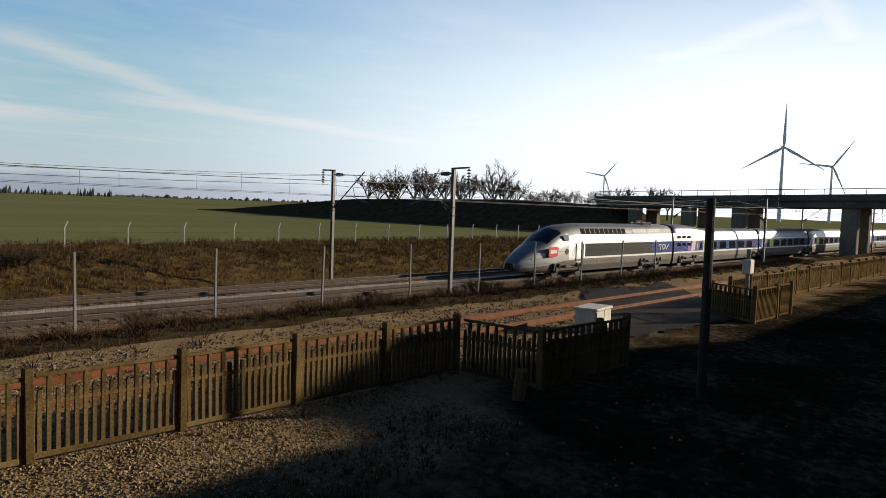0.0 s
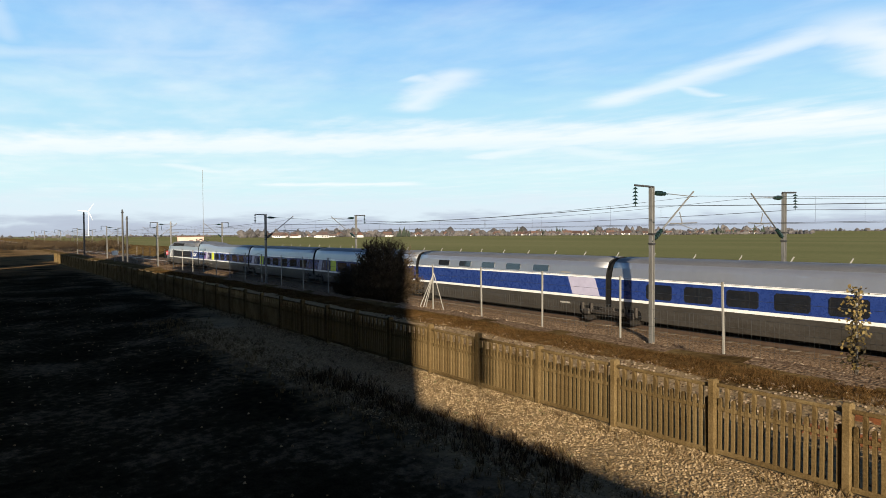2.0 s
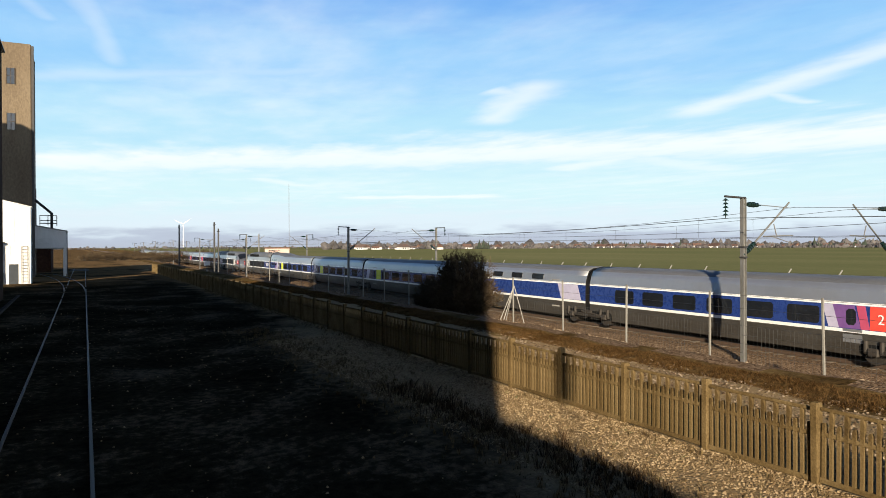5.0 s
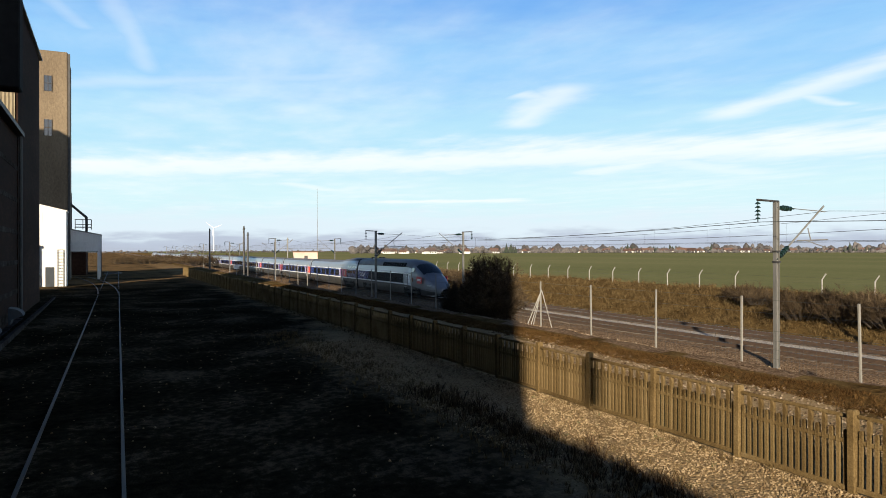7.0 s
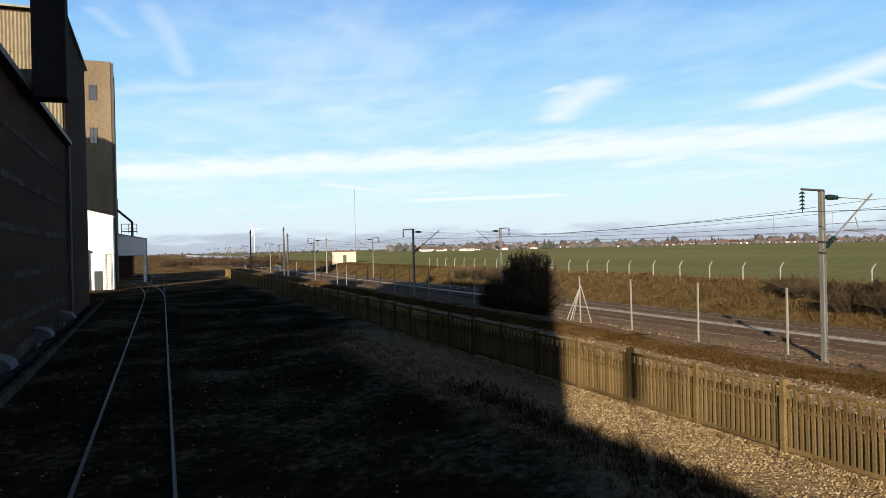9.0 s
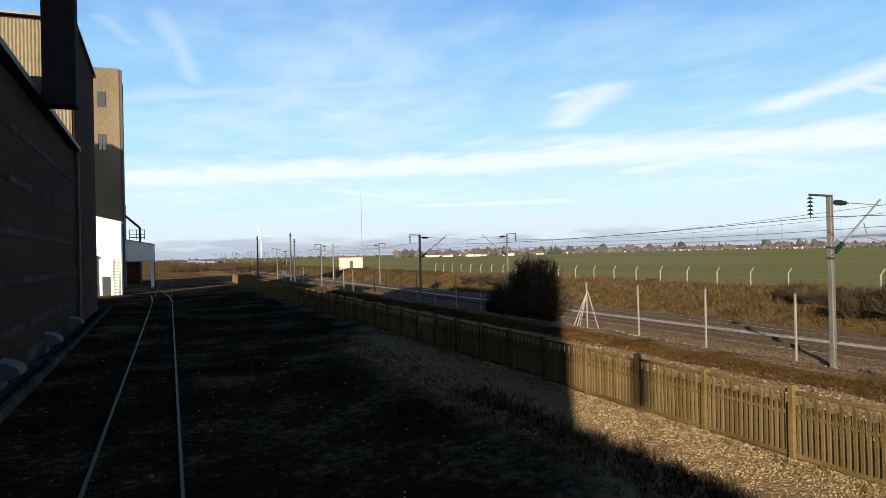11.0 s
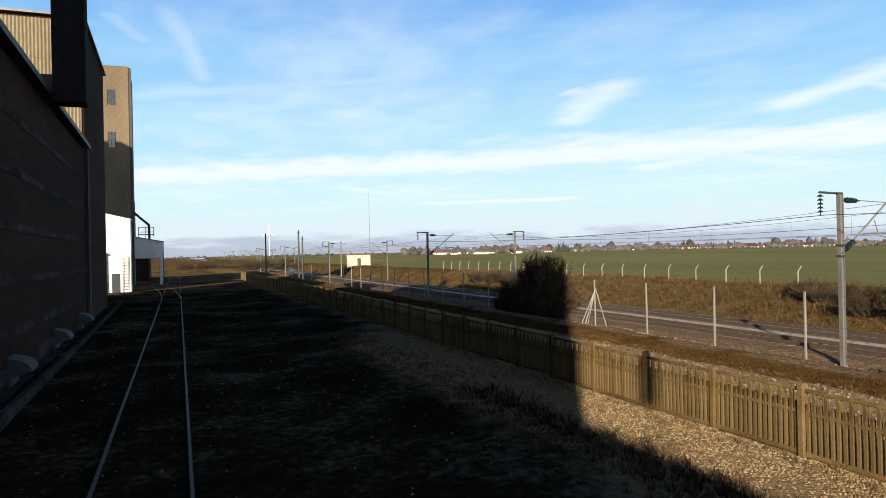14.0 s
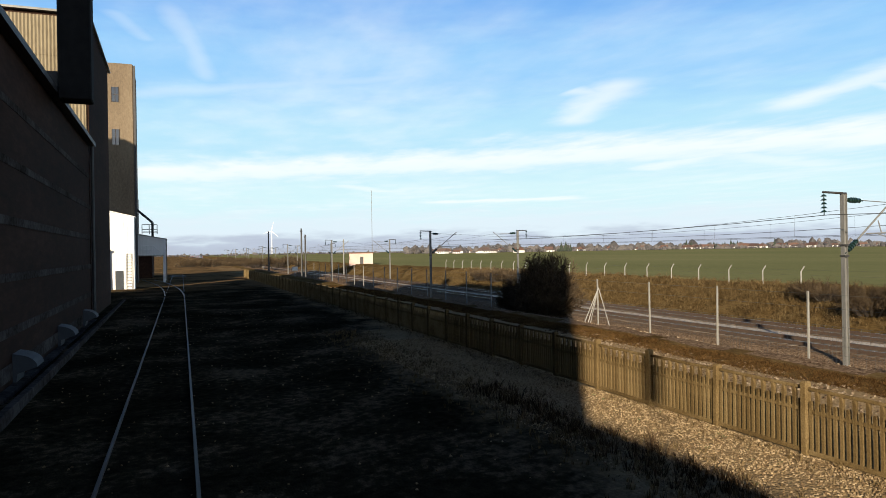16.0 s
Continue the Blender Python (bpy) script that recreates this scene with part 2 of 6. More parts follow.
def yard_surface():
    """Pale gravel near the fence; ragged patches of dirt and moss, darkened where the building's shadow falls."""
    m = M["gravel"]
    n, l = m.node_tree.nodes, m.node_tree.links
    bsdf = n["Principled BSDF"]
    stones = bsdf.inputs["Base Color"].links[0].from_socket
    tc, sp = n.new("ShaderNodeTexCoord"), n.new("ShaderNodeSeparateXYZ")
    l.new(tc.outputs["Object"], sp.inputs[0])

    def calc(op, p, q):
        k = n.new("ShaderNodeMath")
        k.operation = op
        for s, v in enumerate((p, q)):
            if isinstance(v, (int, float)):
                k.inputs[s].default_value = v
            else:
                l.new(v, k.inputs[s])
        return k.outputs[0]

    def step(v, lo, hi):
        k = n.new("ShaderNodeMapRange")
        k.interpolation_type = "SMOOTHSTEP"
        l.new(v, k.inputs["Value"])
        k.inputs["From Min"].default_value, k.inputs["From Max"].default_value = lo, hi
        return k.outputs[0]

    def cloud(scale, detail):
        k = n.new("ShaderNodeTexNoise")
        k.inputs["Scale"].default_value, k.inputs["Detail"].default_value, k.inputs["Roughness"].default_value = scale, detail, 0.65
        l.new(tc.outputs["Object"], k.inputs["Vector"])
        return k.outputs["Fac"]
    # the dark zone's border is laid along the shadow edge, further out at both ends
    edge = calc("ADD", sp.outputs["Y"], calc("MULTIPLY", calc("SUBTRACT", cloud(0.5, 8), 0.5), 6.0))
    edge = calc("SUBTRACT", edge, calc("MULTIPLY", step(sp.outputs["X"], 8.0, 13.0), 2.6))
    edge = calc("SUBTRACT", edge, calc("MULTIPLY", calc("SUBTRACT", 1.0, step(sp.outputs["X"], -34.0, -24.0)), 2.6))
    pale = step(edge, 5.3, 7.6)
    # dirt tones taken near black: shade put into the ground colour
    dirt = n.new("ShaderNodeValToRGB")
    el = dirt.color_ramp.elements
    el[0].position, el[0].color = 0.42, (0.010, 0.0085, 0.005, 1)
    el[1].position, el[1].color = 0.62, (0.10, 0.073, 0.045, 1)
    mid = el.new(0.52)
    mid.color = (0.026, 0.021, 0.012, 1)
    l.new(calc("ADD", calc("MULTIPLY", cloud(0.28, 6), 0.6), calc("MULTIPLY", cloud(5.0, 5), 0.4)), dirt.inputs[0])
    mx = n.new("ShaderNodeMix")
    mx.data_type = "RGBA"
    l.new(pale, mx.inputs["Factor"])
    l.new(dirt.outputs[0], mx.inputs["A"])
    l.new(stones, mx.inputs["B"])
    # sunlit far end: brown earth mixed in without the shade darkening
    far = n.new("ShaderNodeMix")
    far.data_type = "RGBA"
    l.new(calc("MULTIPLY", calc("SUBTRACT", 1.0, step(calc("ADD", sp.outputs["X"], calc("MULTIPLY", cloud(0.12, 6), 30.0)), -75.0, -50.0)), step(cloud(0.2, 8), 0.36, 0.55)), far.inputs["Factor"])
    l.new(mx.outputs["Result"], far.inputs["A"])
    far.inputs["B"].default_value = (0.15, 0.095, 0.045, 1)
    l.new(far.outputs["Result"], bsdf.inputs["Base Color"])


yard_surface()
M["asphalt"] = material("asphalt", [(0.0202, 0.0168, 0.0143), (0.0353, 0.0302, 0.026), (0.0588, 0.0504, 0.042)], 0.95, scale=0.7, fine=60, bump=0.35, spec=0.05)
M["fence_concrete"] = material("weathered_fence_concrete", [(0.056, 0.0365, 0.0158), (0.126, 0.086, 0.0385), (0.20, 0.146, 0.074)], 0.9, scale=1.6, fine=28, bump=0.5, bump_size=0.01, per_object=0.12, spec=0.0)
M["pale_concrete"] = material("pale_concrete", [(0.1885, 0.1771, 0.1542), (0.2685, 0.257, 0.2285), (0.3313, 0.3199, 0.2913)], 0.85, scale=1.5, fine=25, bump=0.3)
M["post_concrete"] = material("grey_post_concrete", [(0.1371, 0.1285, 0.1114), (0.1942, 0.1856, 0.1628), (0.2513, 0.2399, 0.2142)], 0.9, scale=1.5, fine=25, bump=0.3, stretch=(1, 1, 0.4))
M["bridge_concrete"] = material("bridge_concrete", [(0.1142, 0.0971, 0.0743), (0.1771, 0.1542, 0.12), (0.2399, 0.2171, 0.1714)], 0.9, spec=0.0, scale=0.5, fine=8, bump=0.3, stretch=(1, 1, 0.3))
# darker copy of the bridge concrete: the deck side's shade is in its colour
M["deck_concrete"] = material("shade_darkened_deck_concrete", [(0.05, 0.045, 0.04), (0.10, 0.09, 0.08), (0.16, 0.145, 0.125)], 0.95, scale=0.4, fine=6, bump=0.3, stretch=(1, 0.4, 1), spec=0.0)
M["galv"] = material("galvanised_steel", [(0.1142, 0.1114, 0.1028), (0.1599, 0.1571, 0.1457), (0.2056, 0.2028, 0.1885)], 0.6, 0.3, scale=2.0, fine=20, bump=0.1, stretch=(1, 1, 0.2))
M["dark_steel"] = material("dark_painted_steel", [(0.018, 0.018, 0.018), (0.032, 0.03, 0.028), (0.05, 0.045, 0.04)], 0.6, 0.2)
M["rail_top"] = material("polished_rail", [(0.42, 0.40, 0.38), (0.55, 0.53, 0.50)], 0.25, 0.95, bump=0.05, stretch=(0.2, 1, 1))
M["rail_rust"] = material("rusty_rail", [(0.075, 0.023, 0.006), (0.15, 0.048, 0.012), (0.23, 0.08, 0.024)], 0.85, 0.1, scale=2, fine=30, bump=0.3, bump_size=0.005)
M["rail_dark"] = material("dark_rail_side", [(0.045, 0.028, 0.018), (0.09, 0.055, 0.035)], 0.8, 0.2, scale=2, fine=30)
M["rail_worn"] = material("dull_worn_rail", [(0.04, 0.033, 0.028), (0.068, 0.058, 0.05)], 0.62, 0.35, scale=1.5, fine=12, bump=0.1, stretch=(0.3, 1, 1))
M["sleeper"] = material("concrete_sleeper", [(0.1085, 0.0885, 0.0685), (0.1714, 0.1428, 0.1142)], 0.95, per_object=0.2, spec=0.0)
M["old_sleeper"] = material("old_wooden_sleeper", [(0.035, 0.026, 0.018), (0.08, 0.06, 0.04), (0.13, 0.10, 0.07)], 0.95, scale=2, fine=20, bump=0.6, stretch=(5, 1, 1), per_object=0.2)
M["wood_pole"] = material("tarred_wooden_pole", [(0.018, 0.014, 0.01), (0.04, 0.03, 0.02)], 0.9, scale=3, fine=30, bump=0.6, stretch=(3, 3, 0.2))
M["insulator"] = material("green_glass_insulator", [(0.006, 0.016, 0.014), (0.014, 0.03, 0.026)], 0.15, bump=0.0)
M["wire"] = material("copper_wire", [(0.03, 0.032, 0.03), (0.06, 0.06, 0.055)], 0.6, 0.4, bump=0.0)
M["silver"] = material("silver_train_paint", [(0.43, 0.435, 0.44), (0.48, 0.485, 0.49)], 0.56, 0.9, wander=0.02, scale=0.4, fine=3, bump=0.02, coat=0.5, stretch=(1, 1, 0.4))
M["windscreen"] = material("dark_windscreen_glass", [(0.007, 0.008, 0.010), (0.011, 0.013, 0.016)], 0.3, bump=0.0, spec=0.3)
M["nose_grey"] = material("grey_nose_paint", [(0.165, 0.168, 0.175), (0.21, 0.214, 0.222)], 0.5, 0.6, wander=0.03, scale=0.5, fine=5, bump=0.02, coat=0.3)
M["roof_grey"] = material("grey_train_roof", [(0.095, 0.098, 0.104), (0.135, 0.138, 0.144)], 0.6, 0.15, wander=0.04, scale=0.7, fine=8, bump=0.03)
M["skirt"] = material("dirty_train_skirt", [(0.064, 0.0558, 0.0457), (0.0869, 0.0786, 0.0676), (0.1097, 0.1015, 0.0891)], 0.55, 0.6, wander=0.03, scale=0.8, fine=10, bump=0.05, stretch=(0.6, 1, 1))
M["white"] = material("white_train_paint", [(0.68, 0.68, 0.66), (0.80, 0.80, 0.78)], 0.35, scale=0.8, fine=10, bump=0.02, coat=0.4)
M["blue"] = material("blue_train_paint", [(0.014, 0.034, 0.150), (0.020, 0.047, 0.205)], 0.28, scale=0.6, fine=6, bump=0.01, coat=0.7)
M["grille"] = material("black_train_grille", [(0.007, 0.007, 0.008), (0.02, 0.019, 0.019)], 0.75, 0.0, spec=0.2, scale=1, fine=30, stretch=(0.1, 1, 8), bump=0.4)
M["black"] = material("black_rubber", [(0.008, 0.008, 0.008), (0.016, 0.016, 0.016)], 0.9, spec=0.08)
M["bogie"] = material("grimy_bogie_steel", [(0.02, 0.017, 0.014), (0.06, 0.05, 0.04)], 0.7, 0.4, bump=0.3)
M["glass"] = material("dark_tinted_glass", [(0.008, 0.010, 0.014), (0.014, 0.017, 0.022)], 0.08, bump=0.0, coat=1.0)
M["red"] = material("red_emblem", [(0.50, 0.012, 0.022), (0.60, 0.02, 0.03)], 0.35, bump=0.0)
M["orange"] = material("red_orange_panel", [(0.60, 0.055, 0.038), (0.68, 0.085, 0.06)], 0.4, bump=0.0)
M["lime"] = material("lime_door_panel", [(0.55, 0.60, 0.02), (0.66, 0.70, 0.04)], 0.4, bump=0.0)
M["rose"] = material("rose_panel", [(0.40, 0.06, 0.12), (0.46, 0.08, 0.15)], 0.4, bump=0.0)
M["purple"] = material("purple_door_panel", [(0.13, 0.06, 0.20), (0.18, 0.085, 0.26)], 0.4, bump=0.0)
M["plum"] = material("dark_plum_panel", [(0.035, 0.02, 0.045), (0.06, 0.03, 0.07)], 0.4, bump=0.0)
M["lilac"] = material("lilac_panel", [(0.36, 0.34, 0.46), (0.46, 0.44, 0.56)], 0.4, bump=0.0)
M["lamp_glass"] = material("headlamp_glass", [(0.35, 0.35, 0.33), (0.5, 0.5, 0.48)], 0.1, bump=0.0, coat=1.0)
# cladding and bands: base colours lowered to deepen the shade on the shed side
M["brick_wall"] = material("stained_shade_dark_cladding", [(0.014, 0.0075, 0.005), (0.028, 0.0145, 0.0095), (0.05, 0.026, 0.017)], 0.95, scale=0.25, fine=4, bump=0.3, stretch=(0.3, 1, 1.2), spec=0.05)
M["band_concrete"] = material("shade_dark_concrete_band", [(0.022, 0.016, 0.013), (0.05, 0.043, 0.038), (0.085, 0.075, 0.068)], 0.95, scale=0.6, fine=5, spec=0.0, spread=(0.38, 0.64))
M["corrugated"] = material("corrugated_fibre_cement", [(0.1285, 0.1007, 0.06), (0.1842, 0.1499, 0.0943), (0.2228, 0.1842, 0.1242)], 0.9, scale=0.7, fine=8, stretch=(1, 1, 0.25))
M["silo"] = material("ochre_silo_concrete", [(0.088, 0.062, 0.037), (0.14, 0.104, 0.064), (0.20, 0.155, 0.10)], 0.92, scale=0.25, fine=5, bump=0.2, stretch=(1, 1, 0.5))
M["white_sheet"] = material("white_sheet_metal", [(0.527, 0.51, 0.476), (0.646, 0.629, 0.595)], 0.5, scale=0.6, fine=6, stretch=(1, 1, 0.2))
M["plaster"] = material("cream_plaster", [(0.42, 0.29, 0.235), (0.54, 0.40, 0.335)], 0.9, scale=0.4, fine=5)
M["house_white"] = material("white_render", [(0.527, 0.51, 0.476), (0.646, 0.629, 0.595)], 0.9, scale=0.3, fine=4, per_object=0.2)
M["roof_tile"] = material("red_brown_roof_tiles", [(0.0628, 0.0343, 0.0257), (0.1142, 0.0571, 0.0371), (0.0857, 0.0628, 0.0543)], 0.9, scale=0.3, fine=4, per_object=0.4)
M["bark"] = material("bare_bark", [(0.02, 0.0149, 0.0102), (0.0428, 0.0314, 0.0206), (0.0685, 0.0514, 0.0343)], 0.95, scale=3, fine=20, bump=0.4, stretch=(1, 1, 0.2))
M["twig"] = material("bare_twigs", [(0.0314, 0.0217, 0.0137), (0.0657, 0.0469, 0.0286), (0.1085, 0.08, 0.0486)], 0.95, bump=0.0, spec=0.0)
M["yellow_leaf"] = material("yellowing_leaves", [(0.0685, 0.0486, 0.0114), (0.1257, 0.0914, 0.0228), (0.1714, 0.1142, 0.0343)], 0.8, bump=0.0, scale=6)
M["far_tree"] = material("hazy_far_trees", [(0.04, 0.037, 0.037), (0.07, 0.064, 0.062), (0.105, 0.094, 0.087)], 0.95, scale=0.05, fine=0.6, bump=0.0)
M["conifer"] = material("dark_conifer", [(0.015, 0.022, 0.014), (0.03, 0.04, 0.024)], 0.95, scale=0.2, fine=3, bump=0.0)
M["turbine"] = material("white_turbine_paint", [(0.62, 0.63, 0.64), (0.70, 0.71, 0.72)], 0.5, scale=0.05, fine=1, bump=0.0)
M["grass_blade"] = material("straw_tufts", [(0.0428, 0.0274, 0.0114), (0.0914, 0.0617, 0.0274), (0.1485, 0.1057, 0.0502)], 0.9, scale=1.2, fine=8, bump=0.0, spec=0.0)
M["bramble"] = material("dead_bramble", [(0.02, 0.0126, 0.0069), (0.0486, 0.0297, 0.016), (0.0857, 0.0571, 0.0314)], 0.95, scale=0.8, fine=7, bump=0.0, spec=0.0)
M["berm_blade"] = material("brown_turf", [(0.030, 0.0155, 0.0055), (0.075, 0.041, 0.015), (0.12, 0.071, 0.027)], 0.95, scale=0.6, fine=8, bump=0.0, spec=0.0)
M["green_tuft"] = material("green_tufts", [(0.04, 0.055, 0.015), (0.08, 0.10, 0.03)], 0.9, bump=0.0)
M["red_leaf"] = material("rusty_red_bramble", [(0.20, 0.05, 0.015), (0.34, 0.09, 0.03)], 0.85, bump=0.0)
M["cabinet"] = material("dirty_white_cabinet", [(0.38, 0.35, 0.29), (0.58, 0.55, 0.48)], 0.7, scale=3, fine=20)
# hood steel lowered to near black so its sky-facing tops stay dim
M["sky_blue_steel"] = material("shade_dark_blue_grey_steel", [(0.018, 0.022, 0.027), (0.034, 0.041, 0.048)], 0.8, scale=2, fine=15)


# ---------- mesh helpers ----------
def box(bm, x0, x1, y0, y1, z0, z1, bevel=0.0, mi=0):
    v = [bm.verts.new(p) for p in ((x0, y0, z0), (x1, y0, z0), (x1, y1, z0), (x0, y1, z0), (x0, y0, z1), (x1, y0, z1), (x1, y1, z1), (x0, y1, z1))]
    fs = [bm.faces.new([v[i] for i in q]) for q in ((3, 2, 1, 0), (4, 5, 6, 7), (0, 1, 5, 4), (1, 2, 6, 5), (2, 3, 7, 6), (3, 0, 4, 7))]
    for f in fs:
        f.material_index = mi
    if bevel:
        bmesh.ops.bevel(bm, geom=list({e for f in fs for e in f.edges}), offset=bevel, segments=1, affect="EDGES")
    return bm


def tube(bm, p0, p1, r0, r1=None, sides=8, caps=True):
    p0, p1 = Vector(p0), Vector(p1)
    r1 = r0 if r1 is None else r1
    d = (p1 - p0).normalized()
    a = d.orthogonal().normalized()
    b = d.cross(a)
    rings = []
    for p, r in ((p0, r0), (p1, r1)):
        rings.append([bm.verts.new(p + (a * math.cos(k * math.tau / sides) + b * math.sin(k * math.tau / sides)) * r) for k in range(sides)])
    for k in range(sides):
        bm.faces.new((rings[0][k], rings[0][(k + 1) % sides], rings[1][(k + 1) % sides], rings[1][k]))
    if caps:
        bm.faces.new(rings[0][::-1])
        bm.faces.new(rings[1])
    return bm


def finish(name, bm, mats, smooth=False):
    me = bpy.data.meshes.new(name)
    bm.normal_update()
    bm.to_mesh(me)
    bm.free()
    for m in mats if isinstance(mats, (list, tuple)) else [mats]:
        me.materials.append(m)
    if smooth:
        me.shade_smooth()
    return me


def part(name, bm, mats, parent, label="", smooth=False, at=None):
    ob = new(name, bm if isinstance(bm, bpy.types.Mesh) else finish(name, bm, mats, smooth))
    ob.parent = parent
    if at is not None:
        ob.matrix_basis = at
    if label:
        tagged(ob, label)
    return ob


def thing(name, label, category, at=(0, 0, 0), group="", kind="", rz=0.0):
    ob = new(name)
    ob.matrix_basis = pose(at[0], at[1], at[2], 0, 0, rz)
    return tagged(ob, label, category, group, kind)


def lone(name, bm, mats, label, category="", group="", kind="", at=None, smooth=False):
    ob = new(name, bm if isinstance(bm, bpy.types.Mesh) else finish(name, bm, mats, smooth))
    if at is not None:
        ob.matrix_basis = at
    return tagged(ob, label, category, group, kind)


B = bmesh.new
rng = random.Random(7)

# ---------- ground ----------
RAIL_Z, NEAR_Y, FAR_Y = -1.27, 28.95, 33.15
PROFILE = [(-900, 0), (13.4, 0), (14.8, 0.0), (15.6, 0.06), (16.8, 0.16), (17.4, 0.0), (18.2, -0.3), (19.6, -0.52), (21.2, -0.95), (23.2, -1.75), (24.4, -2.05), (37.8, -2.05), (39.0, -2.3), (40.6, -1.7), (43.0, -0.55), (45.0, 0.05), (47.0, 0.22), (50, 0.12), (80, 0.0), (4500, 1.5)]


def ground_z(x, y):
    ys = [p[0] for p in PROFILE]
    z = float(np.interp(y, ys, [p[1] for p in PROFILE]))
    if y < 13.2 or y > 60:
        amp = 0.0 if y > 60 else 0.03
    else:
        amp = 0.10
    if 24.0 < y < 38.2:
        amp = 0.0
    n = noise.noise(Vector((x * 0.35, y * 0.35, 3.1))) + 0.6 * noise.noise(Vector((x * 1.1, y * 1.1, 9.0)))
    if 38 < y < 50:
        amp = 0.22
    if y < 6:
        near = min(1.0, max(0.0, 1.0 - (-10.0 - x) / 60.0)) if x < -10 else 1.0
        z -= 0.3 * near * min(1.0, (6.0 - y) / 4.0)
    return z + n * amp


def ground_kind(x, y):
    w = y + 0.5 * noise.noise(Vector((x * 0.5, y * 0.3, 0.5)))
    if w < 14.7 or (x > -7 and w < 15.6):
        return 0
    if y < 38.2:
        if x > 4 and 15.3 < w < 23.0:
            return 3
        return 1 if w > 16.2 else 2
    if w < 47.5:
        return 2
    return 4


def build_ground():
    xs = [-4500, -2500, -1500, -900, -600, -450, -350] + list(np.arange(-280, -80, 4.0)) + list(np.arange(-80, 60, 0.8)) + list(np.arange(60, 200, 4.0)) + [260, 350, 500, 800, 1300, 2200, 4500]
    ys = [-4500, -2000, -900, -400, -200, -100, -50, -25] + list(np.arange(-12, 13, 0.8)) + list(np.arange(13, 26, 0.45)) + [28, 31, 34, 37] + list(np.arange(38, 50, 0.6)) + [51, 54, 58, 64, 72, 84, 100, 130, 170, 230, 320, 450, 650, 900, 1400, 2200, 3300, 4500]
    bm = B()
    g = [[bm.verts.new((x, y, ground_z(x, y))) for y in ys] for x in xs]
    for i in range(len(xs) - 1):
        for j in range(len(ys) - 1):
            f = bm.faces.new((g[i][j], g[i + 1][j], g[i + 1][j + 1], g[i][j + 1]))
            f.material_index = ground_kind((xs[i] + xs[i + 1]) / 2, (ys[j] + ys[j + 1]) / 2)
            f.smooth = True
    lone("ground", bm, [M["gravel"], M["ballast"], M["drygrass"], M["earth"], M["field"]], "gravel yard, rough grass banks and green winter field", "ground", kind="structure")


build_ground()


# ---------- railway tracks ----------
def rail_bm(x0, x1):
    bm = B()
    prof = [(-0.07, 0), (0.07, 0), (0.07, 0.015), (0.012, 0.035), (0.012, 0.13), (0.034, 0.14), (0.029, 0.172), (-0.029, 0.172), (-0.034, 0.14), (-0.012, 0.13), (-0.012, 0.035), (-0.07, 0.015)]
    n = max(2, int((x1 - x0) / 60))
    rows = [[bm.verts.new((x0 + (x1 - x0) * k / n, y, z)) for y, z in prof] for k in range(n + 1)]
    for a, b in zip(rows, rows[1:]):
        for k in range(len(prof)):
            f = bm.faces.new((a[k], b[k], b[(k + 1) % len(prof)], a[(k + 1) % len(prof)]))
            f.material_index = 0 if k in (6,) else 1
    return bm


def track(name, label, x0, x1, yc, z_top, top_mat, side_mat, sleeper_mat, s_len, s0, s1, pitch, turn=0.0, dip=0.0):
    t = thing(name, label, "railway track", (0, yc, z_top - 0.172), kind="structure")
    t.matrix_basis = pose(0, yc, z_top - 0.172, 0, dip, turn)
    for s in (-0.7535, 0.7535):
        part("rail", rail_bm(x0, x1), [top_mat, side_mat], t, at=pose(0, s, 0))
    bm = B()
    box(bm, -0.13, 0.13, -s_len / 2, s_len / 2, -0.2, -0.004)
    me = finish("sleeper", bm, sleeper_mat)
    k = s0
    count = 0
    while k < s1 and count < 290:
        part("sleeper", me, None, t, at=pose(k, 0, 0))
        k += pitch
        count += 1
    bm = B()
    for a, b in ((x0, s0 - pitch / 2), (k, x1)):
        q = a
        while q < b and q < a + 260:
            box(bm, q - 0.13, q + 0.13, -s_len / 2, s_len / 2, -0.2, -0.004)
            q += pitch
    if len(bm.verts):
        tagged(part("far_sleepers", bm, sleeper_mat, t), kind="stuff")
    return t


def ballast_bed():
    bm = B()
    prof = [(24.6, -2.06), (26.55, -1.50), (27.1, -1.47), (30.3, -1.465), (30.75, -1.44), (31.35, -1.44), (31.8, -1.465), (35.0, -1.47), (35.6, -1.50), (37.6, -2.06)]
    xs = [-1500, -700, -400] + list(np.arange(-250, -70, 6.0)) + list(np.arange(-70, 60, 1.0)) + list(np.arange(60, 200, 6.0)) + [300, 500, 900]
    rows = []
    for x in xs:
        rows.append([bm.verts.new((x, y + 0.08 * noise.noise(Vector((x, y, 1.0))), z + (0.04 * noise.noise(Vector((x * 1.3, y * 2, 5.0))) if -100 < x < 80 and k not in (0, 9) else 0))) for k, (y, z) in enumerate(prof)])
    for a, b in zip(rows, rows[1:]):
        for k in range(len(prof) - 1):
            bm.faces.new((a[k], b[k], b[k + 1], a[k + 1])).material_index = 1 if k in (3, 4, 5) else 0
    lone("ballast_bed", bm, [M["ballast"], M["ballast_clean"]], "raised bed of brown-grey track ballast", "ballast", kind="structure")


